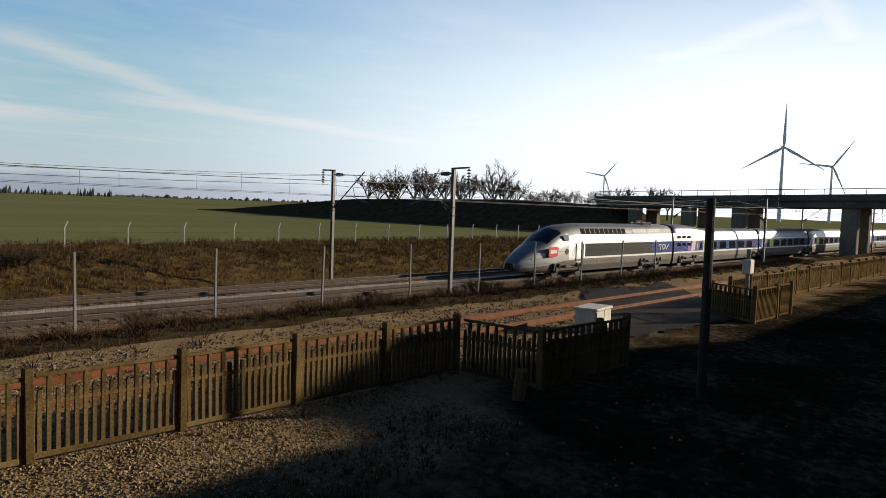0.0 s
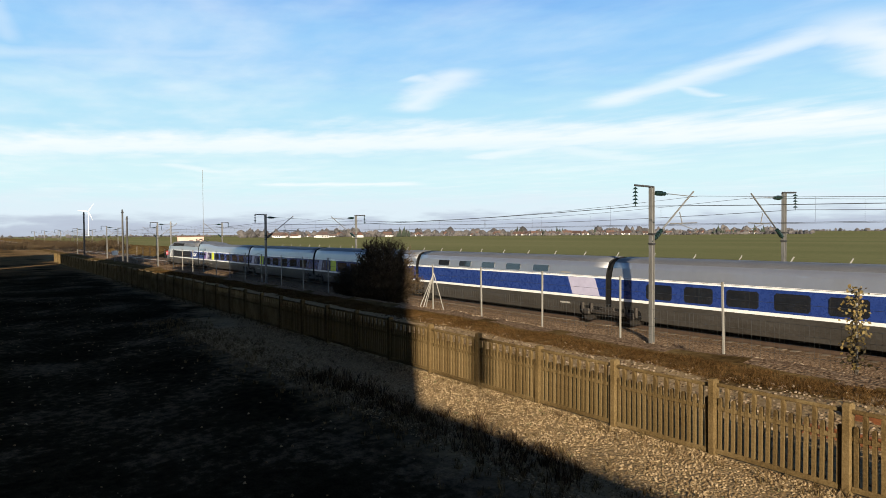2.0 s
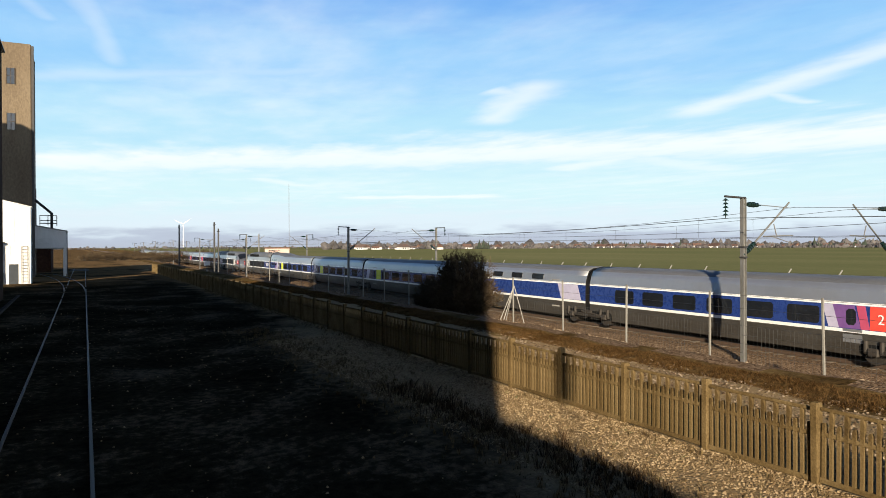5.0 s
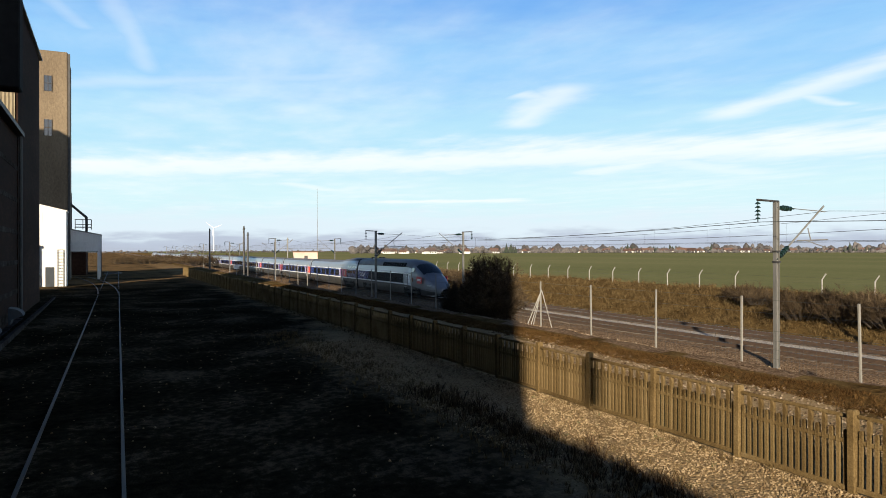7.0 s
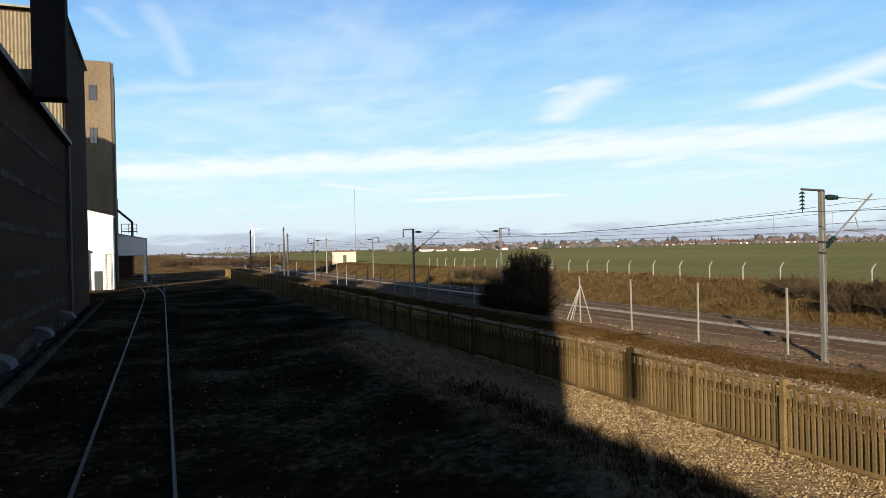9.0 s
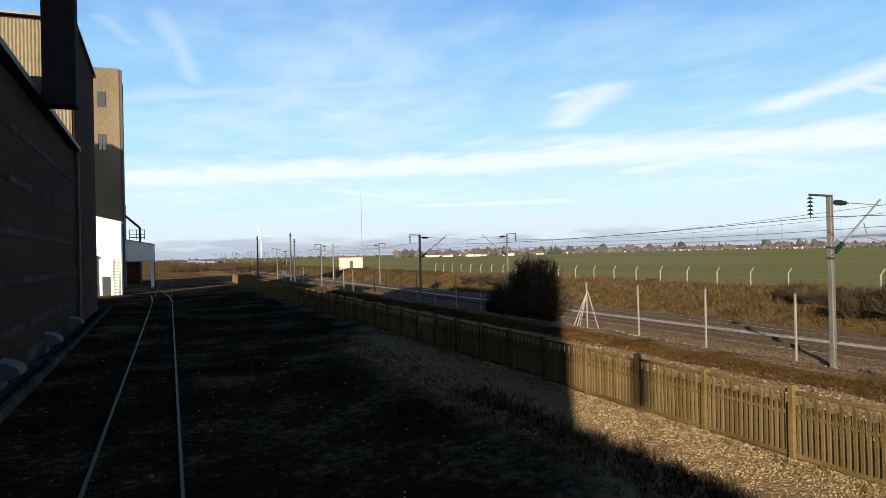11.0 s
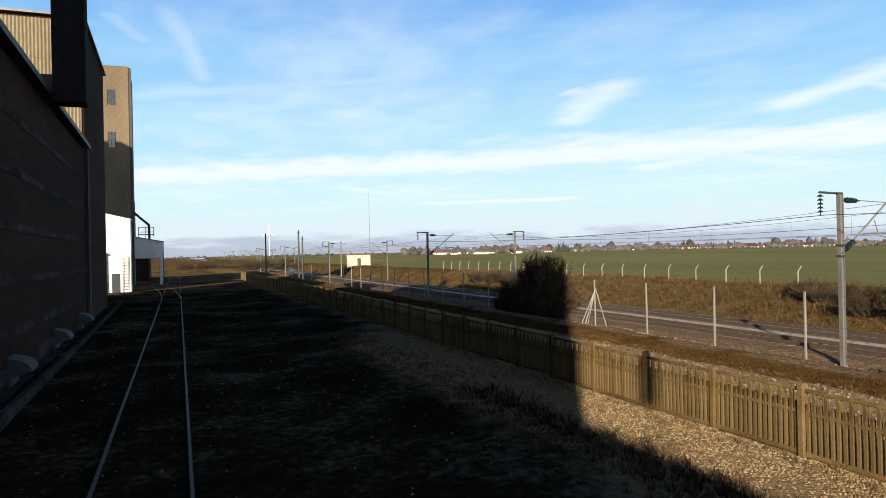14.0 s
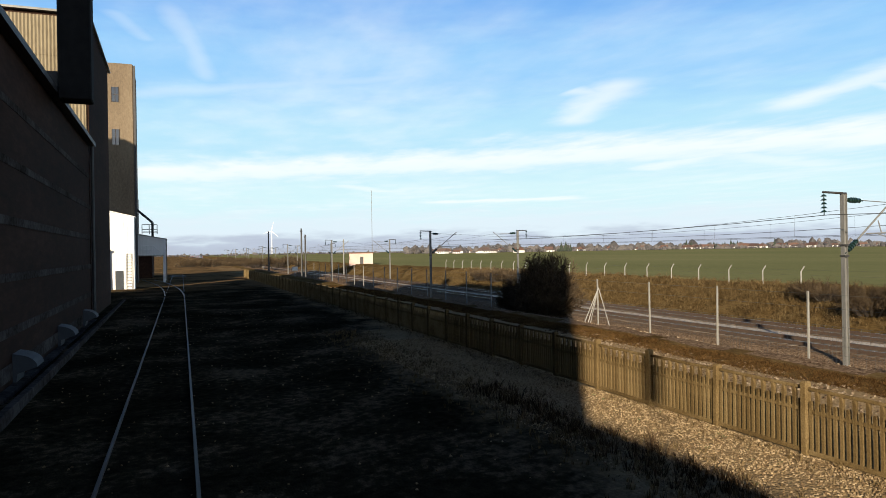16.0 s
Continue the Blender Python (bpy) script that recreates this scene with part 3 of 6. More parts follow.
ballast_bed()
track("main_track", "main railway track with concrete sleepers in ballast", -1500, 700, NEAR_Y, RAIL_Z, M["rail_top"], M["rail_dark"], M["sleeper"], 2.4, -90, 80, 0.6)
track("main_track", "second main railway track with concrete sleepers", -1500, 700, FAR_Y, RAIL_Z, M["rail_top"], M["rail_dark"], M["sleeper"], 2.4, -90, 80, 0.6)
track("siding_track", "rusty disused siding track behind the concrete fence", -6.5, 90, 12.62, 0.17, M["rail_rust"], M["rail_rust"], M["old_sleeper"], 2.5, -6, 60, 0.65)
track("yard_track", "old yard track beside the dark shed, sunk in dirt", -125, -4, -0.66, -0.27, M["rail_worn"], M["rail_dark"], M["old_sleeper"], 2.5, -100, -5, 0.65, turn=-0.63, dip=0.22)


# ---------- high-speed train ----------
LEVELS = [(0.30, 0.93), (0.75, 0.985), (1.20, 1.0), (1.34, 1.0), (2.30, 0.99), (2.41, 0.982), (3.02, 0.905), (3.42, 0.80), (3.66, 0.58), (3.78, 0.0)]
HALF_W = 1.43


def section(x, bottom=0.30, top=3.78, width=1.0):
    pts = []
    for z, w in LEVELS:
        zz = bottom + (z - 0.30) * (top - bottom) / 3.48
        pts.append((x, w * HALF_W * width, zz))
    return pts


def loft(bm, stations, paint, nose=0):
    """stations: lists of half-section points from skirt to ridge; paint(i, k): material index of the face after station i at level k."""
    rows = []
    for pts in stations:
        ring = [bm.verts.new(p) for p in pts] + [bm.verts.new((p[0], -p[1], p[2])) for p in pts[-2::-1]]
        rows.append(ring)
    n = len(rows[0])
    nl = len(LEVELS)
    for i in range(len(rows) - 1):
        for k in range(n - 1):
            lev = k if k < nl - 1 else n - 2 - k
            f = bm.faces.new((rows[i][k], rows[i][k + 1], rows[i + 1][k + 1], rows[i + 1][k]))
            f.material_index = paint(i, lev)
            f.smooth = lev > 5 or i < nose
        f = bm.faces.new((rows[i][n - 1], rows[i][0], rows[i + 1][0], rows[i + 1][n - 1]))
        f.material_index = 1
    bm.faces.new(rows[0][::-1]).material_index = 4
    bm.faces.new(rows[-1]).material_index = 4
    return rows


BODY_MATS = ["silver", "skirt", "white", "blue", "black", "roof_grey", "grille", "nose_grey"]


def band_paint(panel):
    def paint(i, lev):
        return (1, 1, 2, panel(i), 2, 0, 0, 5, 5)[lev]
    return paint


def side_plate(x0, x1, z0, z1, out=0.012, side=-1, cut=0.0, slant=0.0):
    """A thin plate on the car's side; cut rounds its corners, slant leans its ends."""
    bm = B()
    y = side * (HALF_W + 0.001)

    def yy(z):
        return side * (HALF_W * float(np.interp(z, [p[0] for p in LEVELS], [p[1] for p in LEVELS])))
    c = cut
    loop = [(x0 + c, z0), (x1 - c, z0), (x1, z0 + c), (x1, z1 - c), (x1 - c, z1), (x0 + c, z1), (x0, z1 - c), (x0, z0 + c)] if c else [(x0, z0), (x1, z0), (x1, z1), (x0, z1)]
    a = [bm.verts.new((x + slant * (z - z0), yy(z) - side * 0.03, z)) for x, z in loop]
    b = [bm.verts.new((x + slant * (z - z0), yy(z) + side * out, z)) for x, z in loop]
    n = len(loop)
    bm.faces.new(b)
    bm.faces.new(a[::-1])
    for k in range(n):
        bm.faces.new((a[k], a[(k + 1) % n], b[(k + 1) % n], b[k]))
    bmesh.ops.recalc_face_normals(bm, faces=bm.faces)
    return bm


SHARED = {}


def plate(key, name, mat, parent, label="", at=0.0, **kw):
    """Shares one mesh between alike plates; at: metres along the car."""
    if key not in SHARED:
        SHARED[key] = finish(name, side_plate(**kw), M[mat])
    return part(name, SHARED[key], None, parent, label, at=pose(at, 0, 0))


def bogie_mesh():
    if "bogie" in SHARED:
        return SHARED["bogie"]
    bm = B()
    for s in (-1, 1):
        box(bm, -1.9, 1.9, s * 1.38 - 0.1, s * 1.38 + 0.1, 0.42, 0.62, 0.03)
        for x in (-1.5, 1.5):
            tube(bm, (x, s * 0.68, 0.46), (x, s * 1.30, 0.46), 0.46, sides=20)
            box(bm, x - 0.22, x + 0.22, s * 1.40 - 0.14, s * 1.40 + 0.14, 0.34, 0.66, 0.05)
            tube(bm, (x + 0.32, s * 1.42, 0.5), (x + 0.32, s * 1.42, 0.95), 0.10, sides=10)
            tube(bm, (x - 0.32, s * 1.42, 0.5), (x - 0.32, s * 1.42, 0.95), 0.10, sides=10)
        tube(bm, (-0.55, s * 1.47, 0.72), (0.9, s * 1.47, 0.60), 0.05, sides=8)
        box(bm, -0.4, 0.4, s * 1.38 - 0.12, s * 1.38 + 0.16, 0.55, 0.82, 0.04)
    for x in (-1.5, 1.5):
        tube(bm, (x, -0.8, 0.46), (x, 0.8, 0.46), 0.09, sides=10)
    SHARED["bogie"] = finish("bogie", bm, M["bogie"])
    return SHARED["bogie"]


def letter_sign(text, size, mat, parent, x, z, side=-1):
    c = bpy.data.curves.new("class_number", "FONT")
    c.body, c.size, c.extrude = text, size, 0.004
    c.materials.append(M[mat])
    ob = new("class_number", c)
    ob.parent = parent
    ob.matrix_basis = pose(x, side * (HALF_W + 0.012), z, 90, 0, 0)
    return ob


def swoosh_mesh(which):
    """The white line emblem on the blue panel, stroke by stroke: a hook, a ring, a long tick."""
    key = f"swoosh{which}"
    if key in SHARED:
        return SHARED[key]
    pts, w = (
        ([(-0.95, 0.10), (-0.78, 0.22), (-0.40, 0.22), (-0.55, 0.0), (-0.62, -0.22)], 0.042),
        ([(0.02 + 0.24 * math.cos(k), 0.02 + 0.2 * math.sin(k)) for k in np.arange(0.3, 6.3, 0.45)], 0.04),
        ([(0.36, 0.2), (0.46, -0.1), (0.54, -0.2), (0.74, 0.02), (1.05, 0.24)], 0.042))[which]
    bm = B()
    y = -(HALF_W + 0.012)
    rows = []
    for k, p in enumerate(pts):
        a, b = pts[max(0, k - 1)], pts[min(len(pts) - 1, k + 1)]
        d = Vector((b[0] - a[0], 0, b[1] - a[1])).normalized()
        s = Vector((-d.z, 0, d.x)) * w
        c = Vector((p[0], y, p[1]))
        rows.append([bm.verts.new(v) for v in (c - s, c + s, c + s + Vector((0, 0.02, 0)), c - s + Vector((0, 0.02, 0)))])
    for a, b in zip(rows, rows[1:]):
        for k in range(4):
            bm.faces.new((a[k], a[(k + 1) % 4], b[(k + 1) % 4], b[k]))
    bmesh.ops.recalc_face_normals(bm, faces=bm.faces)
    SHARED[key] = finish("emblem_stroke", bm, M["white"])
    return SHARED[key]


def pantograph_bm(up):
    bm = B()
    for sx in (-0.7, 0.7):
        for sy in (-0.5, 0.5):
            tube(bm, (sx, sy, 3.72), (sx, sy, 3.98), 0.08, sides=8)
    box(bm, -0.9, 0.9, -0.55, -0.45, 3.96, 4.04)
    box(bm, -0.9, 0.9, 0.45, 0.55, 3.96, 4.04)
    if up:
        tube(bm, (0.7, 0, 4.02), (-0.75, 0, 4.55), 0.06, sides=6)
        tube(bm, (0.55, 0.12, 4.05), (-0.6, 0.12, 4.62), 0.03, sides=6)
        tube(bm, (-0.75, 0, 4.55), (0.55, 0, 5.05), 0.045, sides=6)
        z = 5.08
    else:
        tube(bm, (0.8, 0, 4.04), (-0.9, 0, 4.14), 0.06, sides=6)
        tube(bm, (-0.9, 0, 4.12), (0.7, 0, 4.2), 0.045, sides=6)
        z = 4.24
    for dx in (0.35, 0.75):
        box(bm, dx - 0.05, dx + 0.05, -0.75, 0.75, z - 0.03, z + 0.03)
        for s in (-1, 1):
            tube(bm, (dx, s * 0.75, z), (dx, s * 0.95, z - 0.16), 0.03, sides=6)
    return bm


def power_car(train, x, heading, up, marks):
    """heading 1: the nose points to -x of the train, -1: to +x. Length 22.15 m."""
    st = [(0.0, 0.78, 1.0, 0.24), (0.12, 0.60, 1.14, 0.36), (0.5, 0.45, 1.37, 0.50), (1.2, 0.36, 1.74, 0.68), (2.1, 0.31, 2.15, 0.83), (2.9, 0.30, 2.5, 0.92), (3.7, 0.30, 3.0, 0.97), (4.5, 0.30, 3.36, 0.99), (5.2, 0.30, 3.55, 1.0), (6.1, 0.30, 3.70, 1.0), (7.3, 0.30, 3.78, 1.0), (7.35, 0.30, 3.78, 1.0), (18.05, 0.30, 3.78, 1.0), (21.95, 0.30, 3.78, 1.0)]
    bm = B()

    def paint(i, lev):
        if i >= 8:
            return (1, 1, 2, 6 if i in (11,) else (3 if i > 11 else 0), 2, 0, 5, 5, 5)[lev]
        if lev <= 1:
            return 1 if i > 1 else 7
        return 7 if lev < 7 or i < 6 else 5
    rows = loft(bm, [section(a, b, t, w) for a, b, t, w in st], paint, nose=9)
    glass = [(i, k) for i in (5, 6) for k in (7, 8, 9, 10)]
    gb = B()
    for i, k in glass:
        vs = [gb.verts.new(v.co + Vector((-0.015, 0, 0.02))) for v in (rows[i][k], rows[i][k + 1], rows[i + 1][k + 1], rows[i + 1][k])]
        gb.faces.new(vs)
    bmesh.ops.remove_doubles(gb, verts=gb.verts, dist=0.002)
    at = pose(x, 0, 0) if heading == 1 else pose(x + 22.15, 0, 0, 0, 0, 180)
    car = part("power_car", bm, [M[k] for k in BODY_MATS], train, "silver and dark grey power car with a sloping nose", at=at)
    part("windscreen", gb, M["windscreen"], car, smooth=True)
    seen = -1 if heading == 1 else 1
    for side in (-1, 1):
        h = f"{side}"
        plate("cabwin" + h, "cab_window", "glass", car, x0=4.55, x1=5.25, z0=2.55, z1=2.95, side=side, cut=0.08, slant=-0.25)
        plate("cabdoor" + h, "cab_door", "silver", car, x0=6.25, x1=6.95, z0=0.95, z1=2.75, side=side, out=0.006)
        plate("cabrail_a" + h, "handrail", "galv", car, x0=6.10, x1=6.14, z0=1.1, z1=2.3, side=side, out=0.05)
        plate("cabrail_b" + h, "handrail", "galv", car, x0=7.05, x1=7.09, z0=1.1, z1=2.3, side=side, out=0.05)
        plate("wedge" + h, "white_wedge", "white", car, x0=5.3, x1=6.0, z0=1.34, z1=2.4, side=side, out=0.006, slant=0.65)
        plate("emblem_plate" + h, "emblem_plate", "red", car, "red emblem plate", x0=2.6, x1=3.75, z0=1.45, z1=2.12, side=side, cut=0.08, slant=0.12)
        plate("emblem_bar" + h, "emblem_bar", "white", car, x0=2.8, x1=3.6, z0=1.68, z1=1.90, side=side, out=0.018, slant=0.12)
        plate("crest" + h, "round_crest", "rail_rust", car, x0=4.72, x1=5.12, z0=1.56, z1=1.98, side=side, cut=0.13, out=0.012)
        lamp = B()
        vs = [lamp.verts.new((lx, side * (HALF_W * lw * 0.985 + dy), lz)) for lx, lw in ((1.3, 0.697), (1.95, 0.805)) for dy in (-0.06, 0.012) for lz in (1.22, 1.36)]
        for q in ((0, 1, 3, 2), (4, 6, 7, 5), (0, 2, 6, 4), (1, 5, 7, 3), (2, 3, 7, 6), (0, 4, 5, 1)):
            lamp.faces.new([vs[k] for k in q])
        bmesh.ops.recalc_face_normals(lamp, faces=lamp.faces)
        part("headlamp", lamp, M["lamp_glass"], car)
        for k in range(10):
            plate(f"louvre{k}" + h, "roof_louvre", "black", car, x0=6.95 + 0.68 * k, x1=6.95 + 0.68 * k + 0.57, z0=2.99, z1=3.42, side=side, out=0.02, slant=-0.12)
        plate("gutter" + h, "gutter_strip", "black", car, x0=6.4, x1=21.9, z0=3.0, z1=3.03, side=side, out=0.02)
        for k in range(2):
            plate(f"roofpanel{k}" + h, "roof_hatch", "roof_grey", car, x0=14.8 + 2.6 * k, x1=17.2 + 2.6 * k, z0=3.08, z1=3.38, side=side, out=0.02)
    pan = part("pantograph", pantograph_bm(up), M["dark_steel"], car, at=pose(18.6, 0, -0.12))
    for k in range(3):
        part("emblem_stroke", swoosh_mesh(k), None, car, at=pose(20.25, 0, 1.82) if heading == 1 else pose(20.25, 0, 1.82, 0, 0, 180))
    if marks:
        for k in range(12):
            plate(f"scrawl{k}{seen}", "paint_scrawl", "band_concrete", car, x0=9.0 + 0.42 * k + (1.4 if k > 5 else 0), x1=9.25 + 0.42 * k + (1.4 if k > 5 else 0), z0=1.55 + 0.1 * (k % 3), z1=1.95 + 0.08 * (k % 2), side=seen, out=0.006, slant=0.3 * (-1) ** k)
    for side in (-1, 1):
        for bx in (5.1, 17.9):
            plate(f"recess{bx}{side}", "bogie_recess", "black", car, x0=bx - 2.1, x1=bx + 2.1, z0=0.31, z1=0.80, side=side, out=0.006, cut=0.1)
    for bx in (5.1, 17.9):
        part("bogie", bogie_mesh(), None, car, at=pose(bx, 0, 0))
    ub = B()
    box(ub, 7.4, 15.4, -1.15, 1.15, 0.26, 0.5, 0.05)
    part("underframe", ub, M["bogie"], car)
    cp = B()
    box(cp, -0.25, 0.5, -0.18, 0.18, 0.72, 0.98, 0.04)
    part("coupler", cp, M["black"], car)
    return car


def trailer(train, x, length, kind, fairing=0):
    """kind: first, bar or second class. fairing: -1 raised roof at its front end, 1 at its rear end."""
    bm = B()
    low = 3.42
    n = 16
    st = []
    for k in range(n + 1):
        u = 0.2 + (length - 0.4) * k / n
        t = low
        if fairing:
            d = u if fairing < 0 else length - u
            t = low + 0.36 * max(0.0, min(1.0, (8.2 - d) / 3.6))
        pts = section(u, 0.30, 3.78)
        pts = [(a, b, z if i < 6 else 2.41 + (z - 2.41) * (t - 2.41) / 1.37) for i, (a, b, z) in enumerate(pts)]
        st.append(pts)
    loft(bm, st, band_paint(lambda i: 3))
    car = part("coach", bm, [M[k] for k in BODY_MATS], train, {"first": "blue and silver first-class coach with a lime door panel", "bar": "blue and silver bar coach with small windows", "second": "blue and silver second-class coach with a red end panel"}[kind], at=pose(x, 0, 0))
    lead = kind == "first"
    off = 2.9 if fairing < 0 else 0.0
    L = length if not (fairing > 0) else length - 3.9

    def px(a):
        return off + a if lead else L - a
    for side in (-1, 1):
        def pl(key, name, mat, a, b, z0, z1, **kw):
            p, q = sorted((px(a), px(b)))
            plate(f"{key}{side}{off}{L}{kind}", name, mat, car, x0=p, x1=q, z0=z0, z1=z1, side=side, **kw)
        if kind == "first":
            if fairing < 0:
                pl("pz", "class_panel", "purple", 0.3, 0.92, 1.36, 2.29, out=0.005)
            pl("pa", "class_panel", "lilac", 0.95, 1.75, 1.36, 2.29, out=0.006, slant=0.35)
            pl("pb", "class_panel", "plum", 1.8, 2.85, 1.36, 2.29, out=0.005)
            pl("dr", "door", "pale_concrete", 2.9, 3.75, 0.8, 2.55, out=0.006)
            pl("pc", "class_panel", "lime", 3.8, 4.95, 1.36, 2.29, out=0.006)
            pl("dw", "door_window", "glass", 3.05, 3.4, 1.5, 2.15, out=0.016, cut=0.1)
        elif kind == "second":
            pl("pa", "class_panel", "orange", 0.4, 1.65, 1.36, 2.29, out=0.006)
            pl("pr", "class_panel", "rose", 1.65, 2.0, 1.36, 2.29, out=0.0065, slant=-0.2)
            pl("pb", "class_panel", "purple", 2.0, 2.9, 1.36, 2.29, out=0.006, slant=-0.3)
            pl("dr", "door", "silver", 1.95, 2.75, 0.8, 1.34, out=0.004)
            pl("dw", "door_window", "glass", 2.2, 2.6, 1.5, 2.15, out=0.016, cut=0.1)
            pl("pc", "class_panel", "lilac", 2.9, 3.35, 1.36, 2.29, out=0.006, slant=-0.3)
        else:
            pl("pa", "class_panel", "lilac", 0.6, 2.6, 1.36, 2.29, out=0.006, slant=-0.4)
            pl("dr", "door", "pale_concrete", 2.8, 3.6, 0.8, 2.55, out=0.006)
    if kind != "bar":
        letter_sign("1" if lead else "2", 0.55, "white", car, px(2.2) if lead else px(1.35), 1.62)
    if fairing:
        for k in range(3):
            for side in (-1, 1):
                u = (0.9 + 1.05 * k) if fairing < 0 else length - (0.9 + 1.05 * k) - 0.8
                plate(f"vent{k}{side}{u:.1f}", "vent_window", "glass", car, x0=u, x1=u + 0.8, z0=2.52, z1=2.78, side=side, cut=0.07)
                plate(f"ventb{k}{side}{u:.1f}", "vent_window", "glass", car, x0=u, x1=u + 0.8, z0=1.85, z1=2.12, side=side, cut=0.05)
    a = {"first": 5.3, "bar": 4.4, "second": 3.75}[kind]
    wide, pitch = (1.5, 2.2) if kind == "second" else (1.7, 2.5)
    while a + wide < (L - off if lead else L) - 1.3:
        for side in (-1, 1):
            p, q = sorted((px(a), px(a + wide)))
            if kind == "bar":
                plate(f"w{p:.2f}{side}b", "window", "glass", car, x0=p + 0.2, x1=q - 0.2, z0=2.5, z1=2.85, side=side, cut=0.05)
            else:
                plate(f"w{p:.2f}{side}", "window", "glass", car, x0=p, x1=q, z0=1.44, z1=2.16, side=side, cut=0.09)
        a += pitch
    for side in (-1, 1):
        for a, b in ((0.21, 2.1) if fairing >= 0 else (1.1, 5.3), (length - 2.1, length - 0.21) if fairing <= 0 else (length - 5.3, length - 1.1)):
            plate(f"recess{a:.2f}{b:.2f}{side}", "bogie_recess", "black", car, x0=a, x1=b, z0=0.31, z1=0.80, side=side, out=0.006, cut=0.1)
    ub = B()
    box(ub, 2.4, length - 2.4, -1.15, 1.15, 0.24, 0.5, 0.05)
    part("underframe", ub, M["bogie"], car)
    return car


def gangway(train, x, tall):
    bm = B()
    st = [section(x - 0.22, 0.55, 3.72 if tall else 3.36, 0.95), section(x + 0.22, 0.55, 3.72 if tall else 3.36, 0.95)]
    loft(bm, st, lambda i, k: 4)
    part("gangway", bm, [M["black"]] * 7, train)


def trainset(name, label, up_front, up_rear, marks):
    t = thing(name, label, "train", (0, NEAR_Y, RAIL_Z))
    power_car(t, 0.0, 1, up_front, False)
    x = 22.15
    gangway(t, x, True)
    kinds = ["first", "first", "first", "bar"] + ["second"] * 6
    for k, kind in enumerate(kinds):
        ln = 21.845 if k in (0, 9) else 18.7
        trailer(t, x, ln, kind, -1 if k == 0 else (1 if k == 9 else 0))
        part("bogie", bogie_mesh(), None, t, at=pose(x + (3.2 if k == 0 else 0.0), 0, 0))
        if k == 9:
            part("bogie", bogie_mesh(), None, t, at=pose(x + ln - 3.2, 0, 0))
        x += ln
        gangway(t, x, k == 9)
    power_car(t, x, -1, up_rear, marks)
    return t


train_one = trainset("high_speed_train", "leading blue and silver high-speed train, long and sleek", False, True, False)
train_two = trainset("high_speed_train", "coupled blue and silver high-speed train with scrawls on its tail", False, True, True)
TRAIN_LEN = 22.15 * 2 + 21.845 * 2 + 18.7 * 8


# ---------- bridge, embankment ----------
def bridge():
    t = thing("road_bridge", "concrete road bridge on paired piers over the railway", "bridge", (105, 0, 0))
    ys = [-30, 0, 20, 48, 62]
    zt = lambda y: 7.0 - 0.022 * (y - 20)
    for a, b in zip(ys, ys[1:]):
        for name, x0, x1, lo, hi in (("deck_span", 0.26, 11, -1.75, -0.45), ("parapet", -0.25, 0.25, -0.85, 0.0)):
            bm = B()
            v = [bm.verts.new((x, y, zt(y) + dz)) for y in (a, b) for dz in (lo, hi) for x in (x0, x1)]
            for q in ((0, 1, 3, 2), (4, 6, 7, 5), (0, 2, 6, 4), (1, 5, 7, 3), (2, 3, 7, 6), (0, 4, 5, 1)):
                bm.faces.new([v[i] for i in q])
            part(name, bm, M["deck_concrete"], t)
    rail = B()
    tube(rail, (0.1, -30, zt(-30) + 0.75), (0.1, 62, zt(62) + 0.75), 0.05, sides=6)
    part("handrail", rail, M["galv"], t)
    post = B()
    tube(post, (0.1, 0, -0.05), (0.1, 0, 0.75), 0.04, sides=6)
    me = finish("rail_post", post, M["galv"])
    for y in np.arange(-28, 62, 2.5):
        part("rail_post", me, None, t, at=pose(0, float(y), zt(float(y))))
    for y in (-4, 24.0, 38.6, 46.4, 55.5):
        for x in (1.6, 8.0):
            bm = B()
            box(bm, x - 0.5, x + 0.9, y - 1.0, y + 1.0, -2.1, zt(y) - 1.75, 0.08)
            part("pier", bm, M["bridge_concrete"], t)


bridge()


def embankment():
    bm = B()
    rows = []
    for y in list(np.arange(52, 200, 4.0)):
        h = float(np.interp(y, [52, 60, 80, 125, 176, 198], [-1.5, 4.6, 5.2, 4.5, 0.9, 0.05]))
        s = 1.9 * max(h, 0.05)
        rows.append([bm.verts.new((x + 0.5 * noise.noise(Vector((x, y * 0.2, 2.0))), y, z + 0.15 * noise.noise(Vector((x * 0.4, y * 0.3, 4.0))))) for x, z in ((104 - s, -0.1), (104 - s * 0.5, h * 0.5), (104, h), (116, h), (116 + s, -0.1))])
    for a, b in zip(rows, rows[1:]):
        for k in range(4):
            f = bm.faces.new((a[k], b[k], b[k + 1], a[k + 1]))
            f.smooth = True
    bmesh.ops.recalc_face_normals(bm, faces=bm.faces)
    lone("embankment", bm, M["earth"], "dark grassy road embankment leading up to the bridge", "embankment", kind="structure")


embankment()


